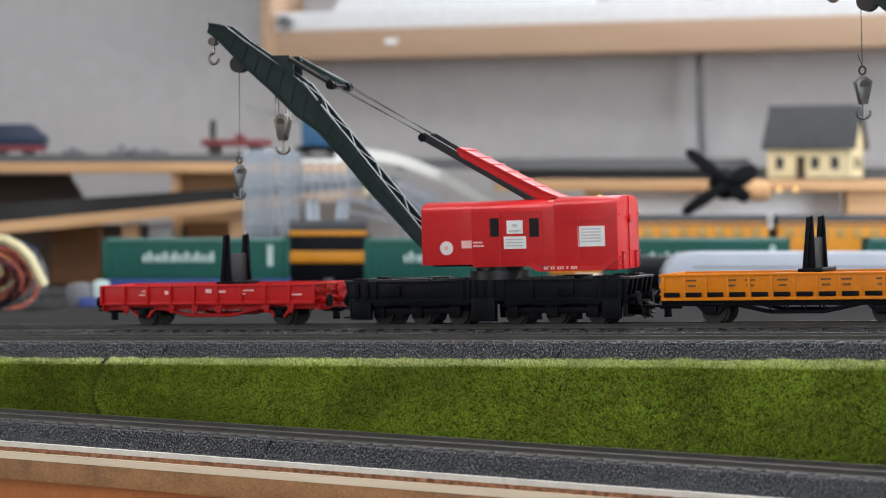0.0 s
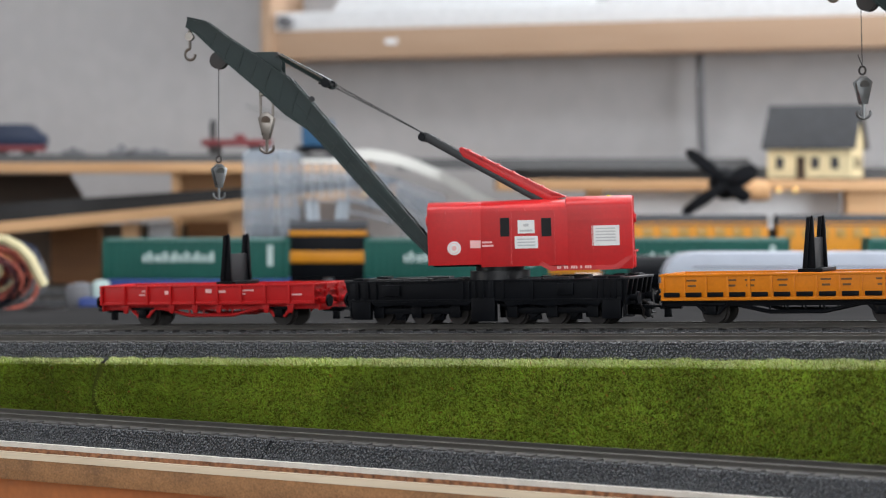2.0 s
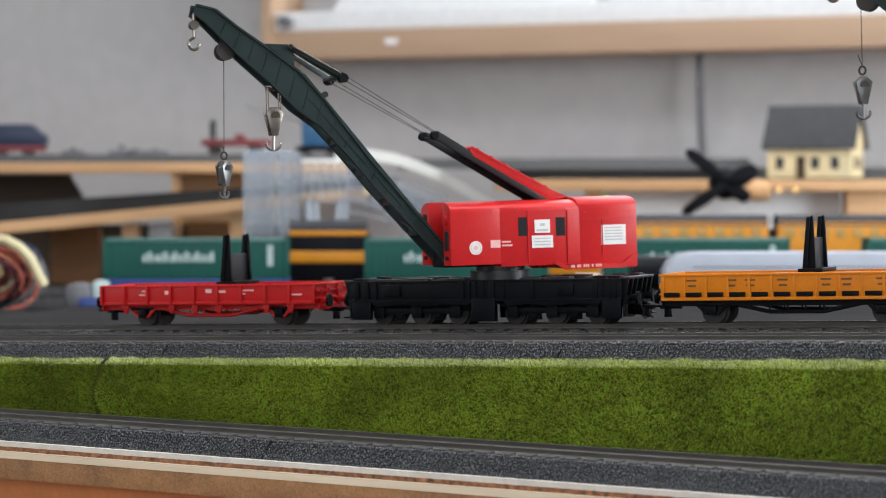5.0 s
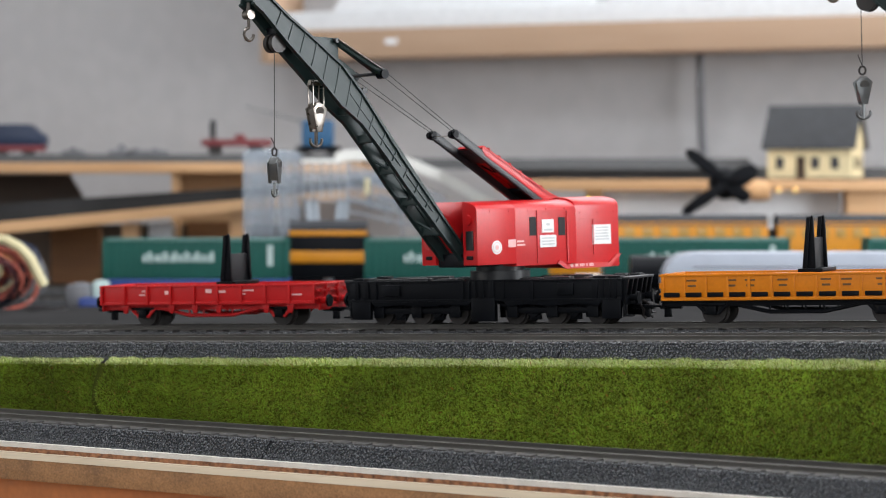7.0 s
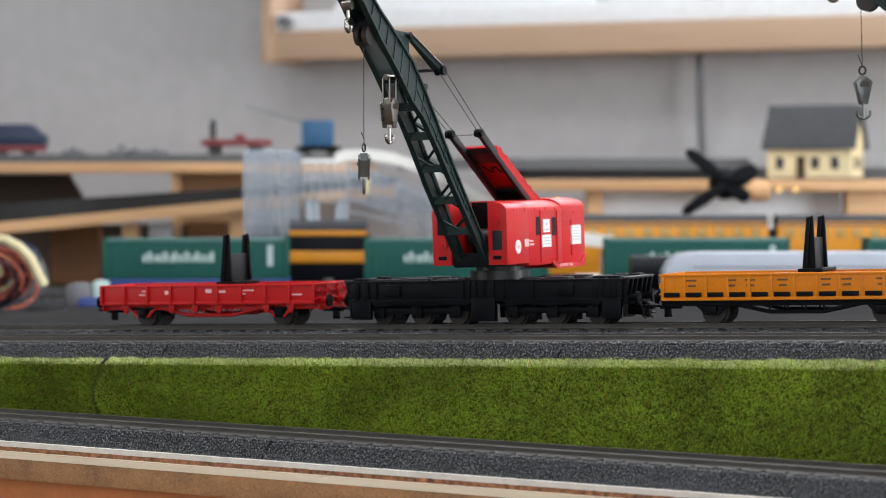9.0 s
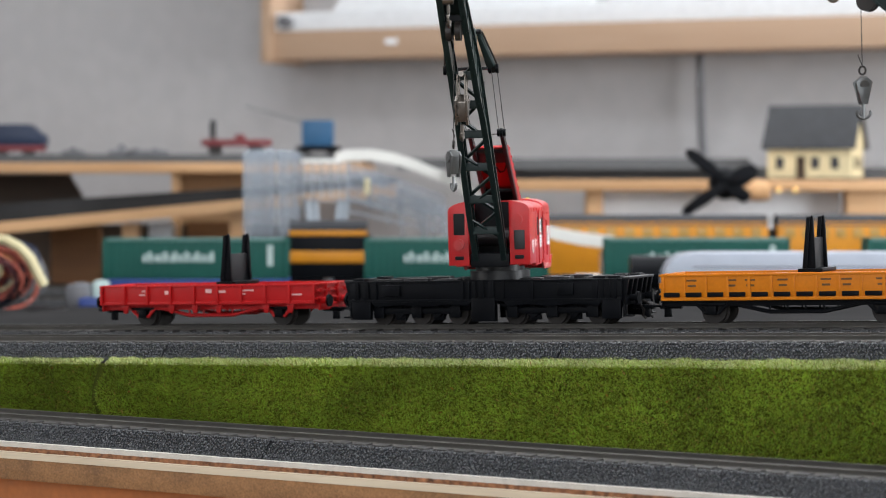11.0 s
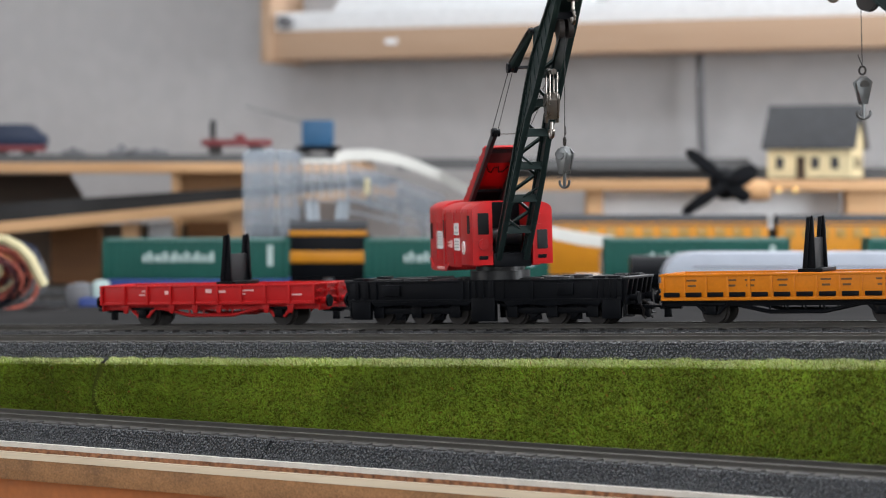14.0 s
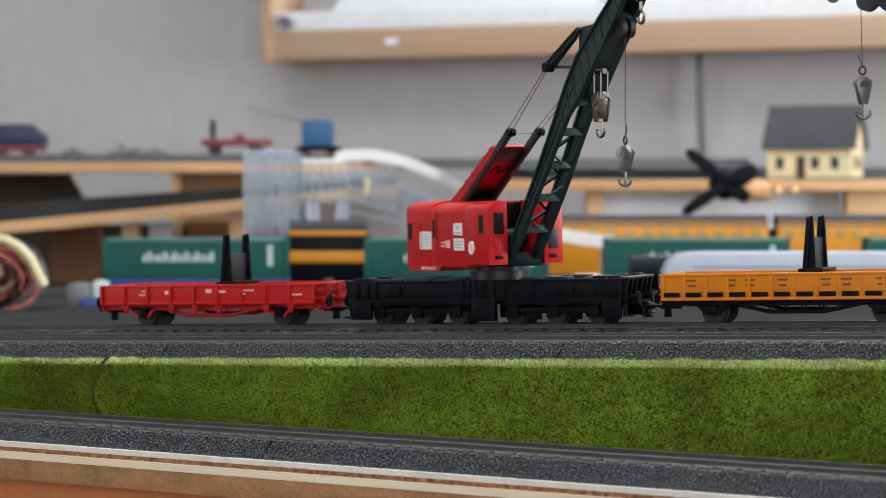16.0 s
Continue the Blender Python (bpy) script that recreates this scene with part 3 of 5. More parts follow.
def posts_print(slots, L):
    if slots:
        out = []
        for x in (-0.048, -0.030, -0.0215, -0.007, 0.012, 0.021, 0.036):
            out += [(x, 0.0046, 0.0084, 0.0008), (x + 0.0006, 0.0036, 0.0060, 0.0009)]
        return out
    return [(-0.0375, 0.004, 0.0045, 0.0008), (-0.036, 0.002, 0.0062, 0.0009), (-0.023, 0.003, 0.005, 0.0018), (0.000, 0.0034, 0.0055, 0.0019), (0.007, 0.004, 0.0055, 0.0012),
            (0.019, 0.0075, 0.0062, 0.0008), (0.019, 0.003, 0.0046, 0.0007), (0.047, 0.0055, 0.004, 0.0008)]


low_sided_wagon("red_low_sided_wagon", LINE @ pose(-0.1478, 0, 0), 0.1195, 0.016, 0.0106, 0.0202, RED2, RED2, PRINTRED,
                "red plastic low-sided model wagon with a black boom cradle", 9, 0.0088)
low_sided_wagon("yellow_low_sided_wagon", LINE @ pose(0.1432, 0, 0), 0.1195, 0.016, 0.0104, 0.0222, ORANGE, BLACK, PRINTDARK,
                "orange-yellow plastic low-sided model wagon with a black boom cradle", 12, 0.0062, True)


# ---- the crane ----
def pulley_block(parent, x, z, s, name, mats, label):
    """A crane hook block: cheeks, sheave, hook; top at z."""
    blk = part(name, prism(B(), [(x - 0.0030 * s, z - 0.003 * s), (x - 0.0012 * s, z), (x + 0.0012 * s, z), (x + 0.0030 * s, z - 0.003 * s), (x + 0.0016 * s, z - 0.0105 * s), (x - 0.0016 * s, z - 0.0105 * s)],
                           -0.0017 * s, 0.0017 * s, "y", 0.0004 * s), mats[0], parent, label)
    blk2 = B()
    for y in (-0.0021 * s, 0.0021 * s):
        prism(blk2, [(x - 0.0036 * s, z - 0.0026 * s), (x - 0.0015 * s, z - 0.0006 * s), (x + 0.0015 * s, z - 0.0006 * s), (x + 0.0036 * s, z - 0.0026 * s), (x + 0.0013 * s, z - 0.0118 * s), (x - 0.0013 * s, z - 0.0118 * s)],
              y - 0.0004 * s, y + 0.0004 * s, "y", 0.0002 * s)
        rod(blk2, (x, y - 0.0006 * s, z - 0.0035 * s), (x, y + 0.0006 * s, z - 0.0038 * s), 0.0020 * s, 16)
    part("cheek_plate", blk2, mats[1], blk)
    bm = B()
    rod(bm, (x, 0, z - 0.0115 * s), (x, 0, z - 0.0145 * s), 0.0007 * s, 8)
    arc = [(x + 0.0030 * s * math.cos(a), 0, z - 0.0152 * s + 0.0024 * s * math.sin(a)) for a in [radians(d) for d in range(160, 381, 20)]]
    tube(bm, arc, 0.0006 * s, 8)
    rod(bm, (x, 0, z - 0.0145 * s), (x, 0, z - 0.0178 * s), 0.0007 * s, 8)
    part("double_hook", bm, mats[1], blk)
    return blk


CAB_Y = 0.0184
PIVOT = (-0.0010, -0.0005, 0.0)


def crane_house_body():
    """The red machinery house with a slot for the boom at the front; x forward."""
    bm = B()
    rise, run = 0.0048, 0.0120

    def shoulder(zt, inner):
        """Points of the arched roof from the side wall to the inner line."""
        out = []
        for k in range(9):
            a = k / 8 * math.pi / 2
            y, z = CAB_Y - run * (1 - math.cos(a)), zt - rise + rise * math.sin(a) ** 0.8
            if y >= inner:
                out.append((y, z))
        return out + [(inner, zt if inner < CAB_Y - run else out[-1][1] + 0.0002)]

    def roof_profile(zb, zt):
        arch = shoulder(zt, 0.0035)
        return [(-CAB_Y, zb), (CAB_Y, zb)] + arch + [(-y, z) for y, z in arch[::-1]]
    prism(bm, roof_profile(0.0266, 0.0566), -0.0335, 0.0060, "x", 0.0001)
    prism(bm, roof_profile(0.0242, 0.0575), -0.0627, -0.0325, "x", 0.0009)
    # front cheeks on both sides of the boom
    for s in (1, -1):
        pts = [(0.0092, 0.0278), (CAB_Y, 0.0278)] + shoulder(0.0566, 0.0092)
        prism(bm, [(s * y, z) for y, z in pts], 0.0060, 0.0302, "x", 0.00015)
    return bm


def crane_house_trim(P):
    """Door frames, panel edges, skirts and roof ribs of the house, each a part."""
    for s in (1, -1):
        bm = B()
        y0, y1 = (CAB_Y - 0.0002, CAB_Y + 0.0005) if s > 0 else (-CAB_Y - 0.0005, -CAB_Y + 0.0002)
        box(bm, -0.0080, -0.0074, y0, y1, 0.0275, 0.0515), box(bm, -0.0276, -0.0270, y0, y1, 0.0275, 0.0515)
        box(bm, -0.0276, -0.0074, y0, y1, 0.0510, 0.0516)
        P("door_frame", bm, RED)
        bm = B()
        box(bm, -0.0610, -0.0350, y0, y1 - s * 0.0001, 0.0468, 0.0472)
        P("panel_edge", bm, RED)
        bm = box(B(), -0.0450, -0.0446, y0, y1, 0.030, 0.0468)
        P("panel_edge", bm, RED)
        bm = B()
        prism(bm, [(-0.0200, 0.0272), (-0.0255, 0.0242), (-0.0560, 0.0242), (-0.0630, 0.0300), (-0.0600, 0.0300), (-0.0545, 0.0262), (-0.0262, 0.0262), (-0.0215, 0.0286)], y0, y1 + s * 0.0003, "y")
        P("skirt_edge", bm, RED)
        for x in (0.022, 0.010, -0.002, -0.014, -0.026):
            P("roof_rib", box(B(), x - 0.0003, x + 0.0003, min(s * 0.0140, s * 0.0186), max(s * 0.0140, s * 0.0186), 0.0510, 0.0528, 0.0002), RED)
        for x in (-0.0365, -0.0480, -0.0590):
            P("rivet", rod(B(), (x, s * 0.0180, 0.0502), (x, s * 0.0187, 0.0502), 0.0005, 8), RED)
        P("rear_step", box(B(), -0.0648, -0.0625, min(s * 0.0090, s * 0.0130), max(s * 0.0090, s * 0.0130), 0.0318, 0.0323, 0.0001), RED, "red step on the rear wall")
        P("rear_bracket", box(B(), -0.0636, -0.0626, min(s * 0.0100, s * 0.0120), max(s * 0.0100, s * 0.0120), 0.0246, 0.0318, 0.0002), RED)
        for z in (0.0262, 0.0300, 0.0490):
            P("rivet", rod(B(), (-0.0626, s * 0.0160, z), (-0.0633, s * 0.0160, z), 0.0005, 8), RED)
    P("rear_lamp", rod(B(), (-0.0626, 0.0, 0.0470), (-0.0641, 0.0, 0.0470), 0.0020, 20), RED, "red moulded lamp")
    P("rear_seam", box(B(), -0.0632, -0.0626, -0.0003, 0.0003, 0.0250, 0.0570, 0.0001), RED)


def boom_plate(s):
    """One side plate of the boom: web with flanges; s is its side."""
    up = [(0.0235, 0.0315), (0.0367, 0.0466), (0.0619, 0.0757), (0.0843, 0.1050), (0.0947, 0.1165), (0.1092, 0.1271), (0.1228, 0.1364), (0.1322, 0.1438), (0.1409, 0.1459)]
    low = [(0.1420, 0.1412), (0.1374, 0.1380), (0.1239, 0.1245), (0.1088, 0.1112), (0.0967, 0.0993), (0.0857, 0.0915), (0.0734, 0.0782), (0.0609, 0.0635), (0.0483, 0.0500), (0.0382, 0.0390), (0.0280, 0.0285)]

    def yy(x):
        return s * (0.0063 - 0.0013 * min(1.0, max(0.0, (x - 0.055) / 0.04)) - 0.0008 * max(0.0, (x - 0.095) / 0.05))

    bm = B()
    def plate(pts, d0, d1):
        a = [bm.verts.new((p, yy(p) + s * d0, q)) for p, q in pts]
        b = [bm.verts.new((p, yy(p) + s * d1, q)) for p, q in pts]
        fs = [bm.faces.new(a), bm.faces.new(b[::-1])]
        for i in range(len(pts)):
            j = (i + 1) % len(pts)
            fs.append(bm.faces.new((a[i], b[i], b[j], a[j])))
        return fs
    plate(up + low, -0.0006, 0.0002)
    # flanges along both edges
    for line, sg in ((up, -1), (low, 1)):
        for (ax, az), (bx, bz) in zip(line, line[1:]):
            d = Vector((bx - ax, bz - az)).normalized() * 0.0009
            nx, nz = (d.y, -d.x)
            plate([(ax, az), (bx, bz), (bx + nx, bz + nz), (ax + nx, az + nz)], -0.0012, 0.0013)
    # web stiffeners
    for i in range(15):
        f = (i + 0.8) / 16
        x = 0.036 + f * 0.098
        zu = np.interp(x, [p[0] for p in up], [p[1] for p in up])
        zl = np.interp(x + 0.004, [p[0] for p in low][::-1], [p[1] for p in low][::-1])
        if zu - zl > 0.002:
            plate([(x - 0.0003, zu), (x + 0.0003, zu), (x + 0.0043, zl), (x + 0.0037, zl)], 0.0002, 0.0007)
    # a rib along the middle of the web
    for xa, xb in ((0.046, 0.061), (0.064, 0.091)):
        pts = []
        for x in (xa, xb):
            zu = np.interp(x, [p[0] for p in up], [p[1] for p in up])
            zl = np.interp(x, [p[0] for p in low][::-1], [p[1] for p in low][::-1])
            pts.append((x, 0.5 * zu + 0.5 * zl))
        plate([pts[0], pts[1], (pts[1][0], pts[1][1] + 0.0006), (pts[0][0], pts[0][1] + 0.0006)], 0.0002, 0.0007)
    return bm


def crane(name, m, label, turn, hook_drop, main_drop, lift=0.0, reach=0.1278):
    c = thing(name, m, label, "crane wagon", "crane wagons")
    # undercarriage
    XL, XR = -0.0692, 0.0655
    bm = B()
    box(bm, XL + 0.0012, XR - 0.0012, -0.0150, 0.0150, 0.0118, 0.0197, 0.0004)
    part("frame", bm, BLACK, c, "black plastic wagon frame")
    for s in (-1, 1):
        y = s * 0.0165
        bm = B()
        box(bm, XL, XR, y - 0.0009, y + 0.0009, 0.0114, 0.0204, 0.0003)
        box(bm, XL, XR, y - 0.0014, y + 0.0014, 0.0110, 0.0120, 0.0002)
        box(bm, XL, XR, y - 0.0013, y + 0.0013, 0.0196, 0.0207, 0.0002)
        side = part("side_frame", bm, BLACK, c)
        for x0, x1 in ((-0.0682, -0.0585), (0.0560, 0.0650)):
            part("end_leg", box(B(), x0, x1, y - 0.0013, y + 0.0013, 0.0028, 0.0125, 0.0004), BLACK, side)
        part("centre_leg", box(B(), -0.0072, 0.0046, y - 0.0017, y + 0.0017, 0.0018, 0.0125, 0.0004), BLACK, side)
        part("valance", prism(B(), [(-0.0585, 0.0112), (-0.0072, 0.0112), (-0.0090, 0.0088), (-0.0180, 0.0096), (-0.0300, 0.0086), (-0.0420, 0.0096), (-0.0560, 0.0086)], y - 0.0010, y + 0.0008, "y", 0.0002), BLACK, side)
        part("valance", prism(B(), [(0.0085, 0.0112), (0.0560, 0.0112), (0.0545, 0.0086), (0.0430, 0.0096), (0.0310, 0.0086), (0.0200, 0.0096), (0.0100, 0.0084)], y - 0.0010, y + 0.0008, "y", 0.0002), BLACK, side)
        for xx, w in ((-0.0655, 0.0012), (-0.0605, 0.0012), (-0.0555, 0.0005), (-0.0115, 0.0007), (-0.0085, 0.0007), (-0.0055, 0.0007), (-0.0020, 0.0012),
                      (0.0030, 0.0012), (0.0085, 0.0007), (0.0225, 0.0010), (0.0530, 0.0012), (0.0565, 0.0007), (0.0595, 0.0007), (0.0625, 0.0007)):
            part("stiffener", box(B(), xx - w, xx + w, y - 0.0016 if s < 0 else y, y if s < 0 else y + 0.0016, 0.0118, 0.0205, 0.0002), BLACK, side)
        for x0, x1, zt in ((-0.0520, -0.0430, 0.0188), (0.0350, 0.0430, 0.0190)):
            part("tool_box", box(B(), x0, x1, y - 0.0020 if s < 0 else y, y if s < 0 else y + 0.0020, 0.0135, zt, 0.0005), BLACK, side)
        for x in (-0.0365, 0.0310):
            bm = B()
            box(bm, x - 0.0220, x + 0.0220, s * 0.0128 - 0.0008, s * 0.0128 + 0.0008, 0.0052, 0.0080, 0.0004)
            for k in (-1, 0, 1):
                xx = x + k * 0.0195
                box(bm, xx - 0.0026, xx + 0.0026, s * 0.0134 - 0.0012, s * 0.0134 + 0.0012, 0.0034, 0.0092, 0.0005)
                for q in (-1, 1):
                    prism(bm, [(xx + q * 0.0030, 0.0092), (xx + q * 0.0075, 0.0110), (xx + q * 0.0085, 0.0100), (xx + q * 0.0034, 0.0078)], s * 0.0128 - 0.0007, s * 0.0128 + 0.0007, "y", 0.0002)
                if k < 1:
                    rod(bm, (xx + 0.0098, s * 0.0120 - 0.001, 0.0062), (xx + 0.0098, s * 0.0120 + 0.0016, 0.0062), 0.0026, 12)
            part("bogie_frame", bm, BLACK, c)
        for x0, x1, zt in ((-0.058, -0.044, 0.0214), (-0.0425, -0.030, 0.0217), (-0.026, -0.015, 0.0213), (0.016, 0.026, 0.0214), (0.0275, 0.040, 0.0217), (0.046, 0.060, 0.0213)):
            part("deck_plate", box(B(), x0, x1, min(s * 0.0090, s * 0.0150), max(s * 0.0090, s * 0.0150), 0.0196, zt, 0.0003), ANTHRACITE, c, "worn dark deck plate")
        for xx in (-0.0655, 0.0545, 0.0615):
            part("deck_step", box(B(), xx - 0.003, xx + 0.003, min(s * 0.0100, s * 0.0160), max(s * 0.0100, s * 0.0160), 0.0200, 0.0219, 0.0003), BLACK, c)
    for x in (-0.0365, 0.0310):
        part("bogie_block", box(B(), x - 0.0255, x + 0.0255, -0.0105, 0.0105, 0.0064, 0.0122, 0.0008), BLACK, c)
        for s in (-1, 1):
            for k in (-0.0098, 0.0098):
                part("brake_block", box(B(), x + k - 0.0026, x + k + 0.0026, s * 0.0098 - 0.0012, s * 0.0098 + 0.0012, 0.0022, 0.0085, 0.0004), BLACK, c)
    for x in (-0.0560, -0.0365, -0.0177, 0.0108, 0.0308, 0.0510):
        wheelset(x, c, 0.0050)
    for x, s in ((XL, -1), (XR, 1)):
        end = part("end_plate", box(B(), min(x, x - s * 0.0014), max(x, x - s * 0.0014), -0.0158, 0.0158, 0.0104, 0.0200, 0.0003), ANTHRACITE, c, "dark grey end plate")
        for y in (-0.0156, -0.0095, -0.0035, 0.0035, 0.0095, 0.0156):
            part("end_rib", prism(B(), [(x - s * 0.0002, 0.0112), (x - s * 0.0002, 0.0203), (x + s * 0.0030, 0.0203), (x + s * 0.0012, 0.0112)], y - 0.0008, y + 0.0008, "y", 0.0002), BLACK, end)
        part("top_lip", box(B(), min(x - s * 0.001, x + s * 0.0034), max(x - s * 0.001, x + s * 0.0034), -0.0166, 0.0166, 0.0202, 0.0212, 0.0003), ANTHRACITE, end)
        part("headstock", box(B(), min(x, x + s * 0.0016), max(x, x + s * 0.0016), -0.0160, 0.0160, 0.0088, 0.0130, 0.0003), BLACK, end)
        buffers(x + s * 0.0010, s, c, BLACK)
        coupling(x - s * 0.001, s, c)
        for y in (-0.0050, 0.0045):
            hose = tube(B(), [(x + s * 0.0010, y, 0.0100), (x + s * 0.0040, y, 0.0090), (x + s * 0.0056, y + 0.0006, 0.0060), (x + s * 0.0050, y + 0.0008, 0.0034), (x + s * 0.0066, y + 0.0008, 0.0022)], 0.0006, 6)
            part("brake_hose", hose, DARKSTEEL, c, "dark brake hose")
        for y in (-0.0142, 0.0142):
            part("end_step", box(B(), min(x, x + s * 0.0040), max(x, x + s * 0.0040), y - 0.0024, y + 0.0024, 0.0036, 0.0044, 0.0002), BLACK, end)
            part("step_strut", box(B(), min(x, x + s * 0.0008), max(x, x + s * 0.0008), y - 0.0022, y + 0.0022, 0.0040, 0.0095, 0.0002), BLACK, end)
    for x, zz, wd in ((-0.0215, 0.0176, 0.0056), (-0.0212, 0.0164, 0.0052), (-0.0205, 0.0152, 0.0034), (0.0105, 0.0178, 0.0022), (0.0105, 0.0166, 0.0026), (0.0108, 0.0154, 0.0045), (0.0112, 0.0142, 0.0034), (0.0372, 0.0182, 0.003), (0.0366, 0.0168, 0.0045), (0.0366, 0.0150, 0.0045)):
        part("lettering", box(B(), x, x + wd, -0.01735, -0.0170, zz, zz + 0.0006), CHASSISPRINT, c, "small unreadable lettering")
    part("turntable", rod(rod(B(), (0, 0, 0.0190), (0, 0, 0.0245), 0.0138, 40), (0, 0, 0.0240), (0, 0, 0.0285 + lift), 0.0112, 40), ANTHRACITE, c, "round dark turntable")

    # superstructure
    top = part("machinery_house", crane_house_body(), RED, c, "red plastic machinery house with white labels")
    top.location = (PIVOT[0], PIVOT[1], lift)
    top.rotation_mode = "QUATERNION"
    top.rotation_quaternion = Matrix.Rotation(radians(180 + turn), 3, "Z").to_quaternion()
    P = lambda n, bm, mt, lb="": part(n, bm, mt, top, lb)
    crane_house_trim(P)
    for s in (1, -1):
        def plaque(n, x0, x1, z0, z1, mt, lb, d=0.0002):
            return P(n, box(B(), min(x0, x1), max(x0, x1), *((CAB_Y - 0.0003, CAB_Y + d) if s > 0 else (-CAB_Y - d, -CAB_Y + 0.0003)), z0, z1), mt, lb)
        if s > 0:
            plaque("window_pane", -0.0029, -0.0071, 0.0402, 0.0487, WINDOW_DARK, "cab window opening, its shade put in as a dark plate")
            plaque("window_pane", -0.0216, -0.0261, 0.0398, 0.0482, WINDOW_DARK, "cab window opening, its shade put in as a dark plate")
            spots = ((-0.0109, -0.0185, 0.0414, 0.0474), (-0.0094, -0.0199, 0.0346, 0.0402), (-0.0443, -0.0567, 0.0350, 0.0441))
        else:
            plaque("window_pane", 0.0245, 0.0200, 0.0420, 0.0502, WINDOW_DARK, "cab window opening, its shade put in as a dark plate")
            plaque("window_pane", -0.0268, -0.0312, 0.0398, 0.0482, WINDOW_DARK, "cab window opening, its shade put in as a dark plate")
            plaque("window_pane", -0.0562, -0.0604, 0.0392, 0.0470, WINDOW_DARK, "cab window opening, its shade put in as a dark plate")
            spots = ((0.0022, -0.0074, 0.0412, 0.0468), (0.0038, -0.0079, 0.0342, 0.0398), (-0.0331, -0.0468, 0.0345, 0.0430))
        for i, (a, b, z0, z1) in enumerate(spots):
            pl = plaque("label_plate", a, b, z0, z1, WHITE, "white printed label", 0.0003)
            rows_ = (0.62, 0.2) if i == 0 else (0.75, 0.5, 0.25)
            if i == 2:
                rows_ = (0.85, 0.7, 0.55, 0.4, 0.25)
            for f in rows_:
                zz = z0 + (z1 - z0) * f
                wd = (a - b) * (0.36 if i == 2 else 0.38)
                xm = (a + b) / 2
                hh = 0.00055 if i != 0 else (0.0009 if f < 0.5 else 0.0012)
                if i == 0 and f > 0.5:
                    wd *= 0.4
                part("print_bar", box(B(), xm - wd, xm + wd, *((CAB_Y + 0.0002, CAB_Y + 0.0004) if s > 0 else (-CAB_Y - 0.0004, -CAB_Y - 0.0002)), zz - hh / 2, zz + hh / 2), PRINTGREY, pl)
        xc = 0.0182 if s > 0 else 0.0116
        y0, y1 = (CAB_Y - 0.0002, CAB_Y + 0.0003) if s > 0 else (-CAB_Y - 0.0003, -CAB_Y + 0.0002)
        seal = P("round_emblem", rod(B(), (xc, y0, 0.0355), (xc, y1, 0.0355), 0.0031, 32), WHITE, "round white emblem")
        face = y1 if s > 0 else y0
        part("ring", tube(B(), [(xc + 0.0023 * math.cos(k * math.pi / 16), face, 0.0355 + 0.0023 * math.sin(k * math.pi / 16)) for k in range(33)], 0.00014, 6), PRINTRED, seal, "thin red ring")
        part("ring_core", rod(B(), (xc, face - 0.0001, 0.0355), (xc, face + 0.0001, 0.0355), 0.0011, 16), PRINTRED, seal)
        lx = 0.0109 if s > 0 else -0.0120
        lg = plaque("logo_box", lx, lx - 0.0048, 0.0353, 0.0388, PRINTRED, "pale printed logo")
        for zz in (0.0378, 0.0362):
            plaque("lettering", lx - 0.0055, lx - 0.0100 - (0.0006 if zz < 0.037 else 0), zz - 0.0004, zz + 0.0004, PRINTRED, "small unreadable lettering")
        for k in range(15):
            if k not in (2, 5, 9, 11):
                plaque("number_bar", -0.0283 - k * 0.00105, -0.0290 - k * 0.00105, 0.0250, 0.0263, PRINTRED, "", 0.0010)
    # front faces: windows, lamps and slots on the cheeks
    for s in (1, -1):
        yc = s * 0.0135
        P("front_vent", box(B(), 0.0300, 0.0306, yc - 0.0020, yc + 0.0020, 0.0303, 0.0320, 0.0002), BLACK, "black vent slot")
        if s > 0:
            P("front_grille", box(B(), 0.0300, 0.0306, yc - 0.0022, yc + 0.0026, 0.0345, 0.0432, 0.0003), ANTHRACITE, "dark grey grille")
            P("front_lamp", rod(B(), (0.0298, yc - 0.0005, 0.0480), (0.0312, yc - 0.0005, 0.0480), 0.0024, 20), RED, "red moulded lamp")
        else:
            # no hole is cut: a dark plate carries the shade of the opening
            P("front_window", box(B(), 0.0300, 0.0305, yc - 0.0024, yc + 0.0026, 0.0415, 0.0512, 0.0003), WINDOW_DARK, "cab window opening, its shade put in as a dark plate")
            P("front_lamp", rod(rod(B(), (0.0298, yc, 0.0372), (0.0312, yc, 0.0372), 0.0024, 20), (0.0310, yc, 0.0372), (0.0318, yc, 0.0372), 0.0012, 16), RED, "red moulded lamp")
    P("warning_lamp", bmesh_dome(-0.0520, 0.0090, 0.0566, 0.0013), LENS, "small yellow lamp on the roof")
    P("boom_foot", box(B(), 0.0075, 0.0290, -0.0088, 0.0088, 0.0268, 0.0330, 0.0006), BLACK, "black boom pivot")
    P("slot_lining", box(B(), 0.0058, 0.0070, -0.0091, 0.0091, 0.0270, 0.0560, 0.0002), BLACK, "black lining of the boom slot")
    P("winch_drum", rod(B(), (0.0115, -0.0080, 0.0400), (0.0115, 0.0080, 0.0400), 0.0040, 24), ANTHRACITE, "dark winch drum")
    # boom
    for s in (1, -1):
        P("boom_side_plate", boom_plate(s), GREEN, "dark green boom side plate with ribs")
    axis = [(0.040, 0.0462), (0.0525, 0.0600), (0.0650, 0.0740), (0.0770, 0.0878), (0.0885, 0.1000), (0.100, 0.1115)]
    for i, (x, z) in enumerate(axis):
        reach_y = 0.0058 if x < 0.06 else 0.0050 if x < 0.08 else 0.0045
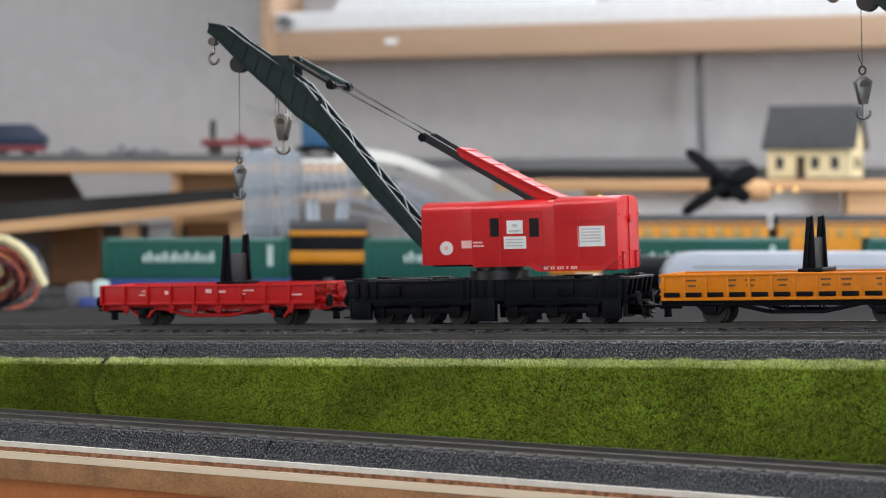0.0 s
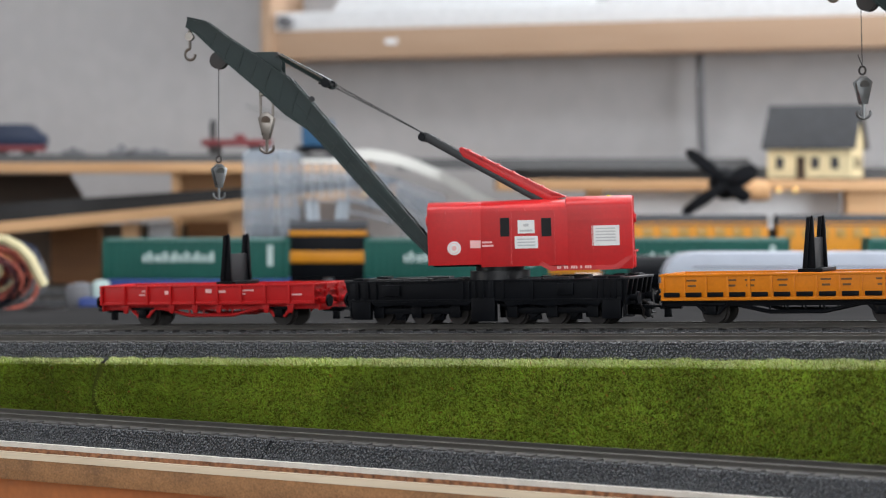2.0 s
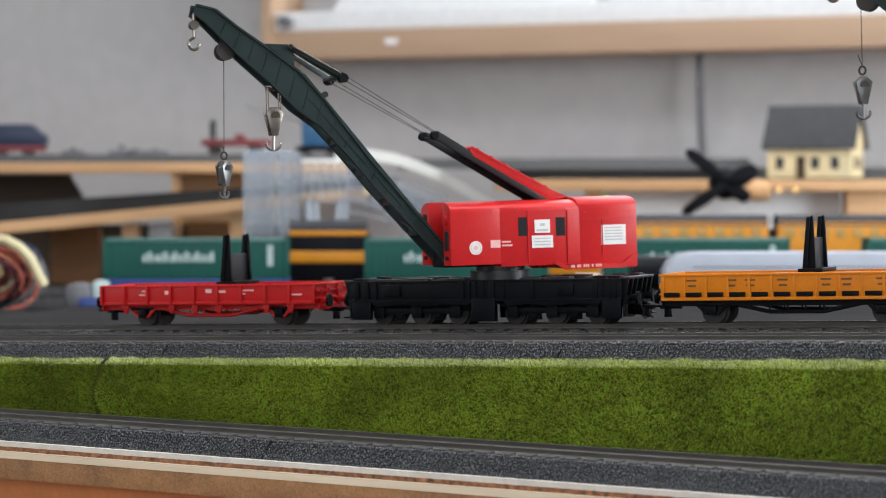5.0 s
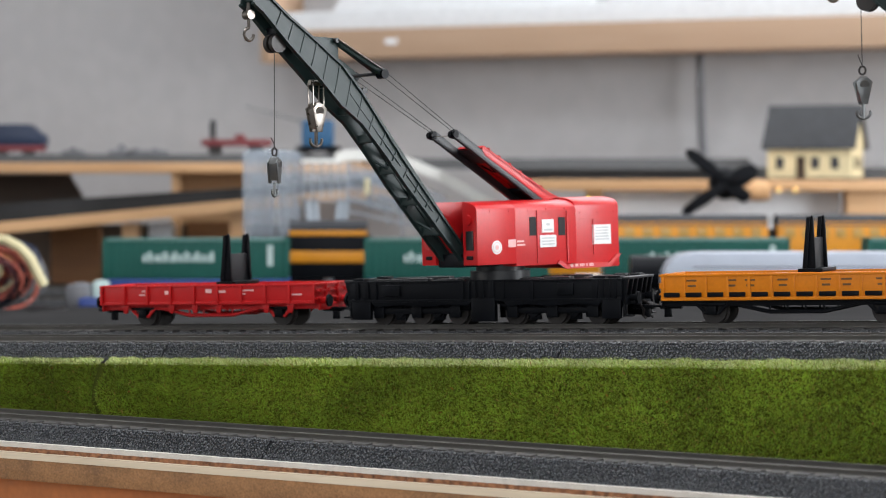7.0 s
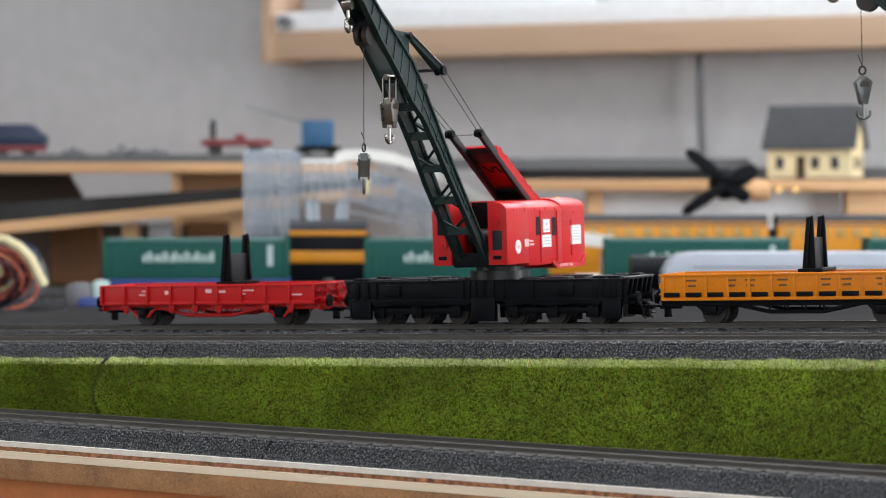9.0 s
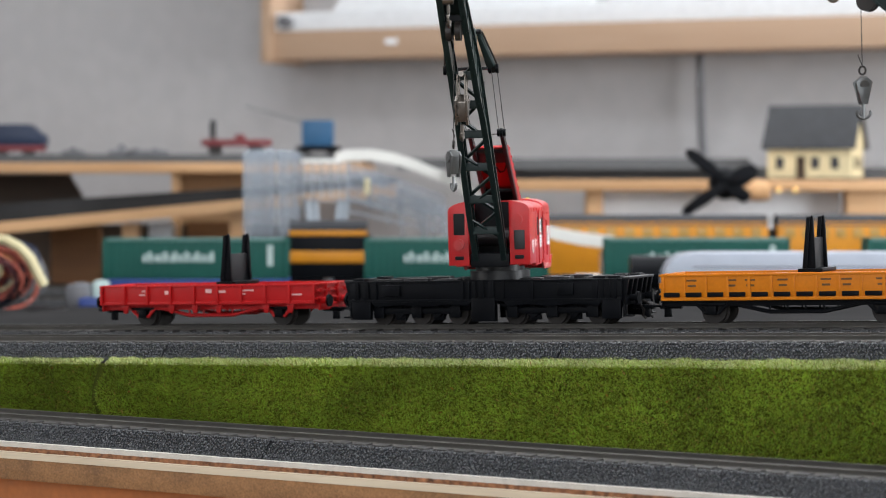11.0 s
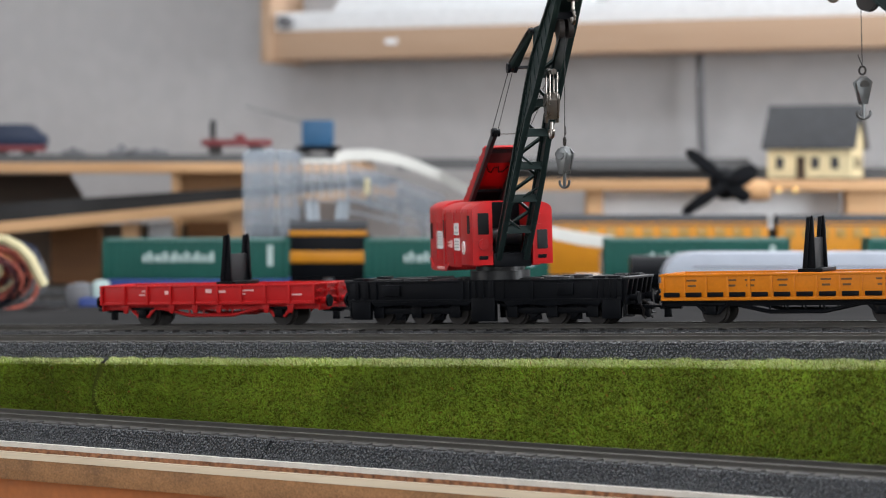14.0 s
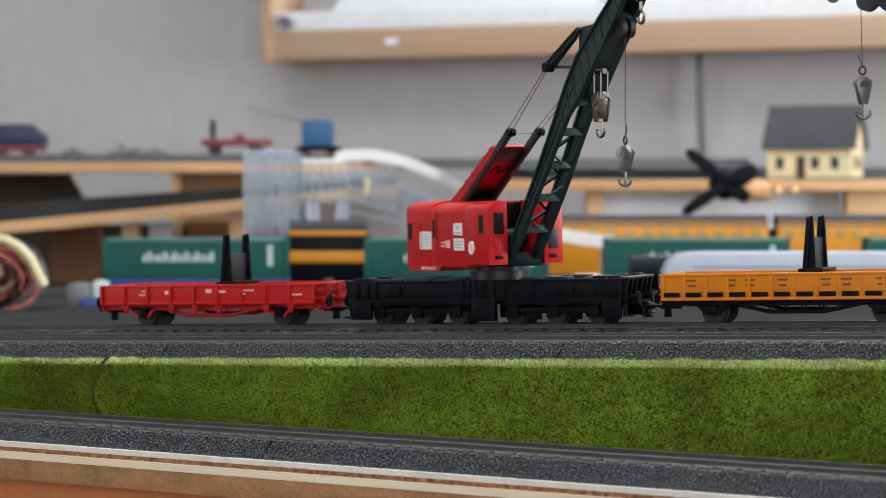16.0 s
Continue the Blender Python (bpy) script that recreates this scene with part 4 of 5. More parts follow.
        P("cross_tie", box(B(), x - 0.0016, x + 0.0016, -reach_y, reach_y, z - 0.0045, z - 0.0010, 0.0004), GREEN)
    # flat lattice on the back of the boom, a few braces low on its front
    run_, nrm = Vector((0.0585, 0, 0.0712)), Vector((-0.76, 0, 0.65))

    def flat_bar(a, b, half_w, depth, name, label):
        w = (b - a).normalized().cross(nrm).normalized() * half_w
        bm = B()
        vs = [bm.verts.new(p + q + r) for r in (nrm * -depth, nrm * 0.0003) for p, q in ((a, w), (b, w), (b, -w), (a, -w))]
        for q in ((0, 1, 2, 3), (7, 6, 5, 4), (0, 4, 5, 1), (1, 5, 6, 2), (2, 6, 7, 3), (3, 7, 4, 0)):
            bm.faces.new([vs[k] for k in q])
        P(name, bm, GREEN, label)
    foot = Vector((0.0345, 0, 0.0440))
    zig = 9
    for i in range(zig):
        a, b = foot + run_ * (i / zig), foot + run_ * ((i + 1) / zig)
        side = 1 if i % 2 else -1
        a.y, b.y = side * (0.0056 - 0.0012 * i / zig), -side * (0.0056 - 0.0012 * (i + 1) / zig)
        flat_bar(a, b, 0.0006, 0.0010, "diagonal_brace", "dark green diagonal brace")
    for y in (-0.0061, 0.0061):
        a, b = foot.copy(), foot + run_
        a.y, b.y = y, y * 0.80
        flat_bar(a, b, 0.0011, 0.0009, "boom_chord", "dark green boom flange")
    for i, (x, z) in enumerate(axis[:3]):
        a, b = Vector((x - 0.002, 0.0055, z - 0.0055)), Vector((x + 0.005, -0.0055, z + 0.002))
        if i % 2:
            a.y, b.y = -a.y, -b.y
        flat_bar(a, b, 0.0004, 0.0006, "front_brace", "dark green diagonal brace")
    P("boom_head", prism(B(), [(0.1110, 0.1270), (0.1216, 0.1345), (0.1322, 0.1420), (0.1400, 0.1442), (0.1400, 0.1428), (0.1322, 0.1405), (0.1216, 0.1328), (0.1110, 0.1250)], -0.0042, 0.0042, "y"), GREEN)
    for s in (1, -1):
        P("stay_bracket", prism(B(), [(0.1105, 0.1285), (0.1000, 0.1282), (0.0972, 0.1262), (0.0972, 0.1185), (0.1000, 0.1205)], s * 0.0050 - 0.0006, s * 0.0050 + 0.0006, "y", 0.0002), GREEN)
        P("bracket_pin", rod(B(), (0.0990, s * 0.0044, 0.1270), (0.0990, s * 0.0076, 0.1270), 0.0011, 12), ANTHRACITE)
        # a horn-shaped arm from the boom out to the sheaves
        horn = B()
        near = [Vector((0.0998, s * 0.0056, 0.1282)), Vector((0.0972, s * 0.0056, 0.1240)), Vector((0.0968, s * 0.0072, 0.1242)), Vector((0.0994, s * 0.0072, 0.1284))]
        far = [Vector((0.0770, s * 0.0072, 0.1150)), Vector((0.0752, s * 0.0072, 0.1108)), Vector((0.0738, s * 0.0108, 0.1110)), Vector((0.0756, s * 0.0108, 0.1152))]
        ra, rb = [horn.verts.new(p) for p in near], [horn.verts.new(p) for p in far]
        horn.faces.new(ra), horn.faces.new(rb[::-1])
        for k in range(4):
            horn.faces.new((ra[k], rb[k], rb[(k + 1) % 4], ra[(k + 1) % 4]))
        bmesh.ops.bevel(horn, geom=horn.edges[:], offset=0.0005, segments=2, profile=0.6, affect="EDGES")
        P("stay_arm", horn, GREEN, "dark green stay arm with sheaves")
        P("stay_link", rod(B(), (0.0985, s * 0.0078, 0.1272), (0.0775, s * 0.0112, 0.1150), 0.0004, 8), STEEL, "thin steel stay link")
        sh = B()
        for d in (-0.0015, 0.0015):
            rod(sh, (0.0762, s * 0.0098 + d - 0.0006, 0.1128), (0.0762, s * 0.0098 + d + 0.0006, 0.1128), 0.0021, 18)
        part("sheave", sh, BLACK, top)
        # mast of the hood
        mast = P("mast", prism(B(), [(0.0340, 0.0882), (0.0318, 0.0850), (-0.0180, 0.0560), (-0.0225, 0.0565), (-0.0200, 0.0585), (0.0310, 0.0890)], s * 0.0072 - 0.0009, s * 0.0072 + 0.0009, "y", 0.0002), ANTHRACITE, "dark grey mast strut")
        ms = B()
        for d in (-0.0014, 0.0, 0.0014):
            rod(ms, (0.0325, s * 0.0072 + d - 0.0005, 0.0868), (0.0325, s * 0.0072 + d + 0.0005, 0.0868), 0.0021 - 0.0004 * (d != 0), 18)
        P("sheave", ms, BLACK)
        for d, e in ((-0.0013, -0.0011), (0.0013, 0.0012)):
            P("stay_rope", rod(B(), (0.0325, s * 0.0072 + d, 0.0885), (0.0762, s * 0.0098 + e, 0.1135 + 0.0008 * d / 0.0013), 0.00016, 6), THREAD, "thin black rope")
    P("boom_lug", rod(B(), (0.0835, 0.0046, 0.1058), (0.0835, 0.0066, 0.1058), 0.0014, 12), ANTHRACITE, "small dark lug")
    P("yoke_tie", box(B(), 0.0752, 0.0800, -0.0075, 0.0075, 0.1124, 0.1136, 0.0004), ANTHRACITE, "dark cross plate of the stay yoke")
    P("tie_wire", rod(B(), (0.0325, -0.008, 0.0862), (0.0325, 0.008, 0.0862), 0.0002, 6), STEEL)
    # red hood behind the mast
    hood = B()
    for y in (-0.0082, 0.0074):
        prism(hood, [(0.0158, 0.0800), (0.0140, 0.0772), (-0.0240, 0.0558), (-0.0330, 0.0575), (-0.0255, 0.0600), (0.0140, 0.0808)], y, y + 0.0008, "y", 0.0002)
    prism(hood, [(0.0160, 0.0808), (0.0150, 0.0800), (-0.0260, 0.0580), (-0.0330, 0.0575), (-0.0255, 0.0606), (0.0145, 0.0817)], -0.0082, 0.0082, "y", 0.0002)
    P("hood", hood, RED, "red sloping hood behind the mast")
    for k in range(6):
        f = (k + 0.4) / 6
        x, z = 0.0145 - 0.0400 * f, 0.0817 - 0.0211 * f
        P("hood_rib", prism(B(), [(x, z - 0.0004), (x - 0.0007, z - 0.0008), (x - 0.0007, z + 0.0001), (x, z + 0.0005)], -0.0085, 0.0085, "y", 0.0001), RED)
    P("hood_frame", prism(B(), [(0.0175, 0.0800), (0.0162, 0.0782), (0.0080, 0.0738), (0.0068, 0.0748), (0.0150, 0.0798)], -0.0064, 0.0064, "y", 0.0002), ANTHRACITE, "dark upper frame of the hood")
    P("hood_frame", prism(B(), [(-0.0150, 0.0622), (-0.0150, 0.0608), (-0.0240, 0.0560), (-0.0250, 0.0570)], -0.0072, 0.0072, "y", 0.0002), BLACK, "black lower frame of the hood")
    tb = tube(B(), [(0.004, -0.005, 0.0728), (-0.001, -0.003, 0.0702), (-0.002, -0.0015, 0.0697), (0.002, -0.001, 0.0718), (0.0025, 0.001, 0.0721), (-0.002, 0.002, 0.0697), (-0.0015, 0.004, 0.0700), (0.003, 0.0055, 0.0723)], 0.00032, 6)
    P("hood_cable", tb, BLACK, "black rope guide")
    # head sheave and fixed hook at the tip
    P("head_sheave", rod(rod(B(), (0.1275, -0.0030, 0.1254), (0.1275, -0.0008, 0.1254), 0.0040, 24), (0.1275, 0.0008, 0.1254), (0.1275, 0.0030, 0.1254), 0.0040, 24), DARKSTEEL, "dark metal head sheave")
    P("sheave_strap", box(B(), 0.1262, 0.1288, -0.0040, 0.0040, 0.1290, 0.1320, 0.0003), BLACK)
    bm = B()
    rod(bm, (0.1408, 0, 0.1420), (0.1411, 0, 0.1352), 0.0009, 8)
    rod(bm, (0.1411, -0.0020, 0.1370), (0.1411, 0.0020, 0.1370), 0.0020, 16)
    tube(bm, [(0.1411, 0, 0.1350), (0.1411, 0, 0.1318)] + [(0.1411 + 0.0024 * math.sin(a), 0, 0.1288 + 0.0026 * math.cos(a)) for a in [radians(d) for d in range(0, 271, 30)]], 0.0007, 8)
    P("tip_hook", bm, STEEL, "dark steel hook at the boom tip")
    # hoists, which hang plumb
    hoist = P("hoist_rope", rod(B(), (0.0, 0, 0.0), (0.0, 0, -hook_drop), 0.00018, 6), THREAD, "thin black hoist rope")
    hoist.location = (reach, 0, 0.1240)
    blk = pulley_block(hoist, 0.0, -hook_drop - 0.0040, 0.94, "hook_block", (ZINC, ZINC), "grey cast hook block")
    blk.rotation_euler.z = radians(30)
    bm = B()
    tube(bm, [(0.0013 * math.cos(a), 0, -hook_drop - 0.0018 + 0.0016 * math.sin(a)) for a in [radians(d) for d in range(0, 361, 30)]], 0.00045, 6)
    tube(bm, [(0, 0, -hook_drop), (0.0006, 0.0004, -hook_drop + 0.0018), (0.0017, -0.0003, -hook_drop + 0.0044)], 0.00022, 5)
    part("ring", bm, DARKSTEEL, hoist)
    main = P("main_hoist_rope", B_ropes(main_drop), STEEL, "bundle of steel hoist strands")
    main.location = (0.1055, 0, 0.1090)
    pulley_block(main, 0.0, -main_drop, 1.08, "main_hook_block", (STEEL, STEEL), "burnished steel main hook block")
    return c, top, hoist, main


def bmesh_dome(x, y, z, r):
    bm = B()
    bmesh.ops.create_uvsphere(bm, u_segments=16, v_segments=10, radius=r, matrix=Matrix.Translation((x, y, z)))
    return bm


def B_ropes(drop):
    bm = B()
    for x in (-0.0030, 0.0030):
        for y in (-0.0016, 0.0016):
            rod(bm, (x, y, 0.0), (x * 0.95, y, -drop - 0.003), 0.00035, 6)
    rod(bm, (-0.0036, 0, 0.0002), (0.0036, 0, 0.0002), 0.0012, 10)
    return bm


CRANE, HOUSE, HOIST, MAIN_HOIST = crane("rail_crane", LINE, "red and dark green model rail crane on a black wagon", 4.1, 0.0426, 0.0082)
crane("rail_crane", LINE @ pose(0.3245, FRONT_Y, 0.0), "second model rail crane with a dark green boom", 1.0, 0.0236, 0.0082, 0.0045, 0.1303)

# ---- rear yard and background (level boards) ----
def sbox(name, x0, x1, y0, y1, z0, z1, material, label, category, bev=0.001, group="", kind=""):
    return solid(name, box(B(), x0, x1, y0, y1, z0, z1, bev), material, label, category, None, group, kind)

REAR_Z = 1.1088


def rear_yard():
    track("rear_yard_track", pose(0.1, 1.764, REAR_Z), -0.62, 0.62, "model railway track in the rear yard", -0.62)
    track("rear_yard_track", pose(0.1, 1.915, REAR_Z), -0.62, 0.62, "model railway track in the rear yard", -0.62)
    track("rear_yard_track", pose(0.32, 1.52, REAR_Z), -0.5, 0.3, "model railway track in the rear yard", -0.4)


rear_yard()


def container_wagon(x0, x1):
    """A blue container flat wagon, and the green container on it."""
    w = thing("container_flat_wagon", pose((x0 + x1) / 2, 1.764, REAR_Z), "blue container flat wagon in the rear yard", "freight wagon", "container train")
    L = (x1 - x0) / 2
    part("deck", box(B(), -L - 0.002, L + 0.002, -0.014, 0.014, 0.0085, 0.0132, 0.0005), BLUE, w)
    for x in (-L * 0.7, -L * 0.55, L * 0.55, L * 0.7):
        wheelset(x, w)
    for s in (-1, 1):
        part("bogie_frame", box(B(), s * L * 0.62 - 0.014, s * L * 0.62 + 0.014, -0.0115, -0.0095, 0.004, 0.008, 0.0005), BLACK, w)
        coupling(s * (L - 0.002), s, w)
    c = thing("shipping_container", pose((x0 + x1) / 2, 1.764, REAR_Z + 0.0134), "green shipping container with white lettering on a flat wagon", "container", "containers")
    part("body", box(B(), -L, L, -0.0138, 0.0138, 0.0, 0.0312, 0.0006), CONTAINER, c)
    for x in (-L, L):
        for y in (-0.0138, 0.0138):
            part("corner_post", box(B(), x - 0.0016, x + 0.0016, y - 0.0008, y + 0.0008, -0.0002, 0.0314, 0.0003), CONTAINER, c)
    for k in range(24):
        x = -L + 0.008 + (2 * L - 0.016) * k / 23
        part("rib", box(B(), x - 0.0009, x + 0.0009, -0.0143, -0.0137, 0.002, 0.0295), CONTAINER, c)
    part("top_rail", box(B(), -L, L, -0.0146, -0.0134, 0.0292, 0.0312, 0.0003), MIDGREEN, c, "paler top rail")
    x = -L * 0.58
    for wd in (0.004, 0.0045, 0.003, 0.0042, 0.0046, 0.003, 0.0048, 0.0042, 0.0046, 0.0036, 0.0044, 0.004, 0.003, 0.0044):
        part("lettering", box(B(), x, x + wd * 0.62, -0.0147, -0.0142, 0.0130, 0.0130 + (0.0078 if wd > 0.0043 else 0.0056)), PALEPRINT, c, "white lettering")
        x += wd
    part("side_mark", box(B(), L * 0.80, L * 0.86, -0.0147, -0.0142, 0.010, 0.026), PALEPRINT, c, "white panel mark")


PALEPRINT = mat("pale_green_print", (0.42, 0.52, 0.50), 0.5, vary=0.1)
MIDGREEN = mat("pale_green_rail", (0.10, 0.20, 0.18), 0.5, vary=0.1)
for left, right in ((185, 505), (648, 968), (1075, 1395), (1540, 1860)):
    container_wagon((left - 784) * 0.000434, (right - 784) * 0.000434)


def double_deck_car(name, x0, x1, h, label, striped=False):
    c = thing(name, pose((x0 + x1) / 2, 1.915, REAR_Z), label, "rail car", "yellow train")
    L = (x1 - x0) / 2
    body = part("body", box(B(), -L, L, -0.0155, 0.0155, 0.007, h - 0.006, 0.0012), BLACK if striped else YELLOW, c)
    part("roof", prism(B(), [(-0.0158, h - 0.0095), (0.0158, h - 0.0095), (0.0145, h - 0.002), (0.006, h), (-0.006, h), (-0.0145, h - 0.002)], -L, L, "x"), ROOFGREY, c, "dark grey roof")
    if striped:
        for z0, z1 in ((h - 0.0125, h - 0.0085), (h - 0.035, h - 0.0255)):
            part("stripe", box(B(), -L - 0.0003, L + 0.0003, -0.0162, -0.0150, z0, z1, 0.0003), YELLOW, c, "yellow stripe")
    else:
        n = int(2 * L / 0.0145)
        for k in range(n):
            x = -L + 0.010 + (2 * L - 0.02) * k / (n - 1)
            part("window_pane", box(B(), x - 0.0042, x + 0.0042, -0.0160, -0.0150, h - 0.0195, h - 0.0110, 0.0003), AMBER, c)
        part("skirt", box(B(), -L - 0.0003, L + 0.0003, -0.0160, -0.0150, 0.0065, 0.0105, 0.0003), ROOFGREY, c, "dark grey skirt")
    for s in (-1, 1):
        for d in (-0.010, 0.010):
            wheelset(s * L * 0.68 + d, c)
        part("bogie_frame", box(B(), s * L * 0.68 - 0.018, s * L * 0.68 + 0.018, -0.0125, -0.010, 0.004, 0.008, 0.0005), BLACK, c)
        part("corridor_end", box(B(), min(s * L, s * (L + 0.003)), max(s * L, s * (L + 0.003)), -0.008, 0.008, 0.010, h - 0.012, 0.0005), BLACK, c)


AMBER = mat("amber_window", (0.40, 0.24, 0.07), 0.2, vary=0.15, scale=60)
double_deck_car("double_deck_coach", 0.085, 0.2715, 0.0606, "yellow double-deck coach with a dark grey roof")
double_deck_car("double_deck_coach", 0.2795, 0.470, 0.0606, "yellow double-deck coach with a dark grey roof")
double_deck_car("diesel_locomotive", -0.128, -0.0635, 0.0555, "black and yellow striped locomotive in the rear yard", True)


def silver_coach():
    c = thing("silver_coach", pose(0.1455, 1.52, REAR_Z), "silver-grey streamlined coach with a rounded nose", "rail car")
    bm = B()
    prof = [(0.0, 0.020), (0.001, 0.030), (0.005, 0.0365), (0.012, 0.0405), (0.022, 0.042), (0.30, 0.042), (0.30, 0.008), (0.004, 0.008)]
    prism(bm, prof, -0.0155, 0.0155, "y", 0.0035)
    part("body", bm, SILVER, c)
    part("skirt_band", prism(B(), [(0.003, 0.0095), (0.003, 0.022), (0.020, 0.0205), (0.026, 0.0095)], -0.0160, -0.0150, "y"), BLUE, c, "blue lower band")
    part("roof_line", box(B(), 0.02, 0.30, -0.0158, -0.0150, 0.0318, 0.0326, 0.0003), CABLE, c)
    for x in (0.03, 0.045, 0.24, 0.255):
        wheelset(x, c)


silver_coach()


def low_flat_car():
    """A dark tank wagon and small white crates between the trains."""
    w = thing("tank_wagon", pose(0.1471, 1.62, REAR_Z), "black tank wagon in the rear yard", "freight wagon")
    part("tank", rod(B(), (-0.014, 0, 0.0235), (0.016, 0, 0.0235), 0.0125, 24), BLACK, w)
    part("frame", box(B(), -0.020, 0.022, -0.010, 0.010, 0.0085, 0.012, 0.0005), BLACK, w)
    for x in (-0.012, 0.012):
        wheelset(x, w)
    track("rear_yard_track", pose(0.1471, 1.62, REAR_Z), -0.1, 0.06, "short model railway siding", -0.1)
    for k, (px, wd, h) in enumerate(((1040, 0.018, 0.03), (1062, 0.012, 0.022), (1010, 0.02, 0.02))):
        xx = (px - 784) / 4030 * 1.68
        sbox("crate", xx - wd / 2, xx + wd / 2, 1.67, 1.69, 1.0985, 1.0985 + h, SHELFWHITE, "small white crate on the yard board", "crate", 0.001, "crates")


low_flat_car()


def cable_coil():
    c = thing("cable_coil", pose(-0.3340, 1.66, 1.0985), "tangled coil of red-brown, dark and pale cables", "cable coil")
    rng = random.Random(2)
    for k in range(46):
        r = 0.030 * math.sqrt(rng.uniform(0.12, 1.0))
        tilt, off, lean, mid = rng.uniform(-0.6, 0.6), rng.uniform(-0.016, 0.016), rng.uniform(-0.35, 0.35), rng.uniform(-0.006, 0.004)
        pts = []
        for i in range(29):
            a = 2 * math.pi * i / 28
            z = 0.031 + (r - 0.001) * 0.92 * math.sin(a + lean) + 0.0012 * math.sin(5 * a + k)
            pts.append((mid + r * 1.3 * math.cos(a), off + tilt * r * math.sin(a + k), max(z, 0.0016)))
        part("cable_loop", tube(B(), pts, rng.uniform(0.0009, 0.0015), 7), (COPPER, CABLE, COPPER, BLACK, ORANGEWIRE, DARKRED, NAVY, PALEYELLOW, DARKRED, BLACK)[k % 10], c)
    part("pale_hose", tube(B(), [(0.002, -0.020, 0.0545), (0.010, -0.022, 0.0570), (0.020, -0.024, 0.0570), (0.030, -0.025, 0.0515), (0.038, -0.026, 0.043), (0.043, -0.026, 0.033), (0.0475, -0.026, 0.024)], 0.0036, 10), PALEYELLOW, c, "pale yellow hose")
    part("plug", tube(B(), [(-0.020, -0.022, 0.030), (-0.010, -0.026, 0.0265), (0.000, -0.026, 0.0280), (0.010, -0.024, 0.0250)], 0.0034, 8), ORANGEWIRE, c, "orange plug lead")


ORANGEWIRE = mat("orange_wire", (0.45, 0.16, 0.05), 0.4)
DARKRED = mat("dark_red_wire", (0.10, 0.012, 0.016), 0.4)
cable_coil()
sbox("grey_crate", -0.2830, -0.2650, 1.70, 1.73, 1.0985, 1.1210, CABLE, "low grey box on the yard board", "box", 0.006)
sbox("pale_crate", -0.2650, -0.2530, 1.715, 1.735, 1.0985, 1.1225, PALEPRINT, "small pale box on the yard board", "box", 0.004)
sbox("blue_crate", -0.2690, -0.2470, 1.675, 1.695, 1.0985, 1.1115, BLUE, "low blue box on the yard board", "box", 0.003)
sbox("black_transformer", -0.3500, -0.3000, 1.575, 1.610, 1.0985, 1.1060, BLACK, "low black box on the yard board", "box", 0.003)
sbox("black_transformer", -0.2930, -0.2660, 1.590, 1.620, 1.0985, 1.1080, BLACK, "low black box on the yard board", "box", 0.003)


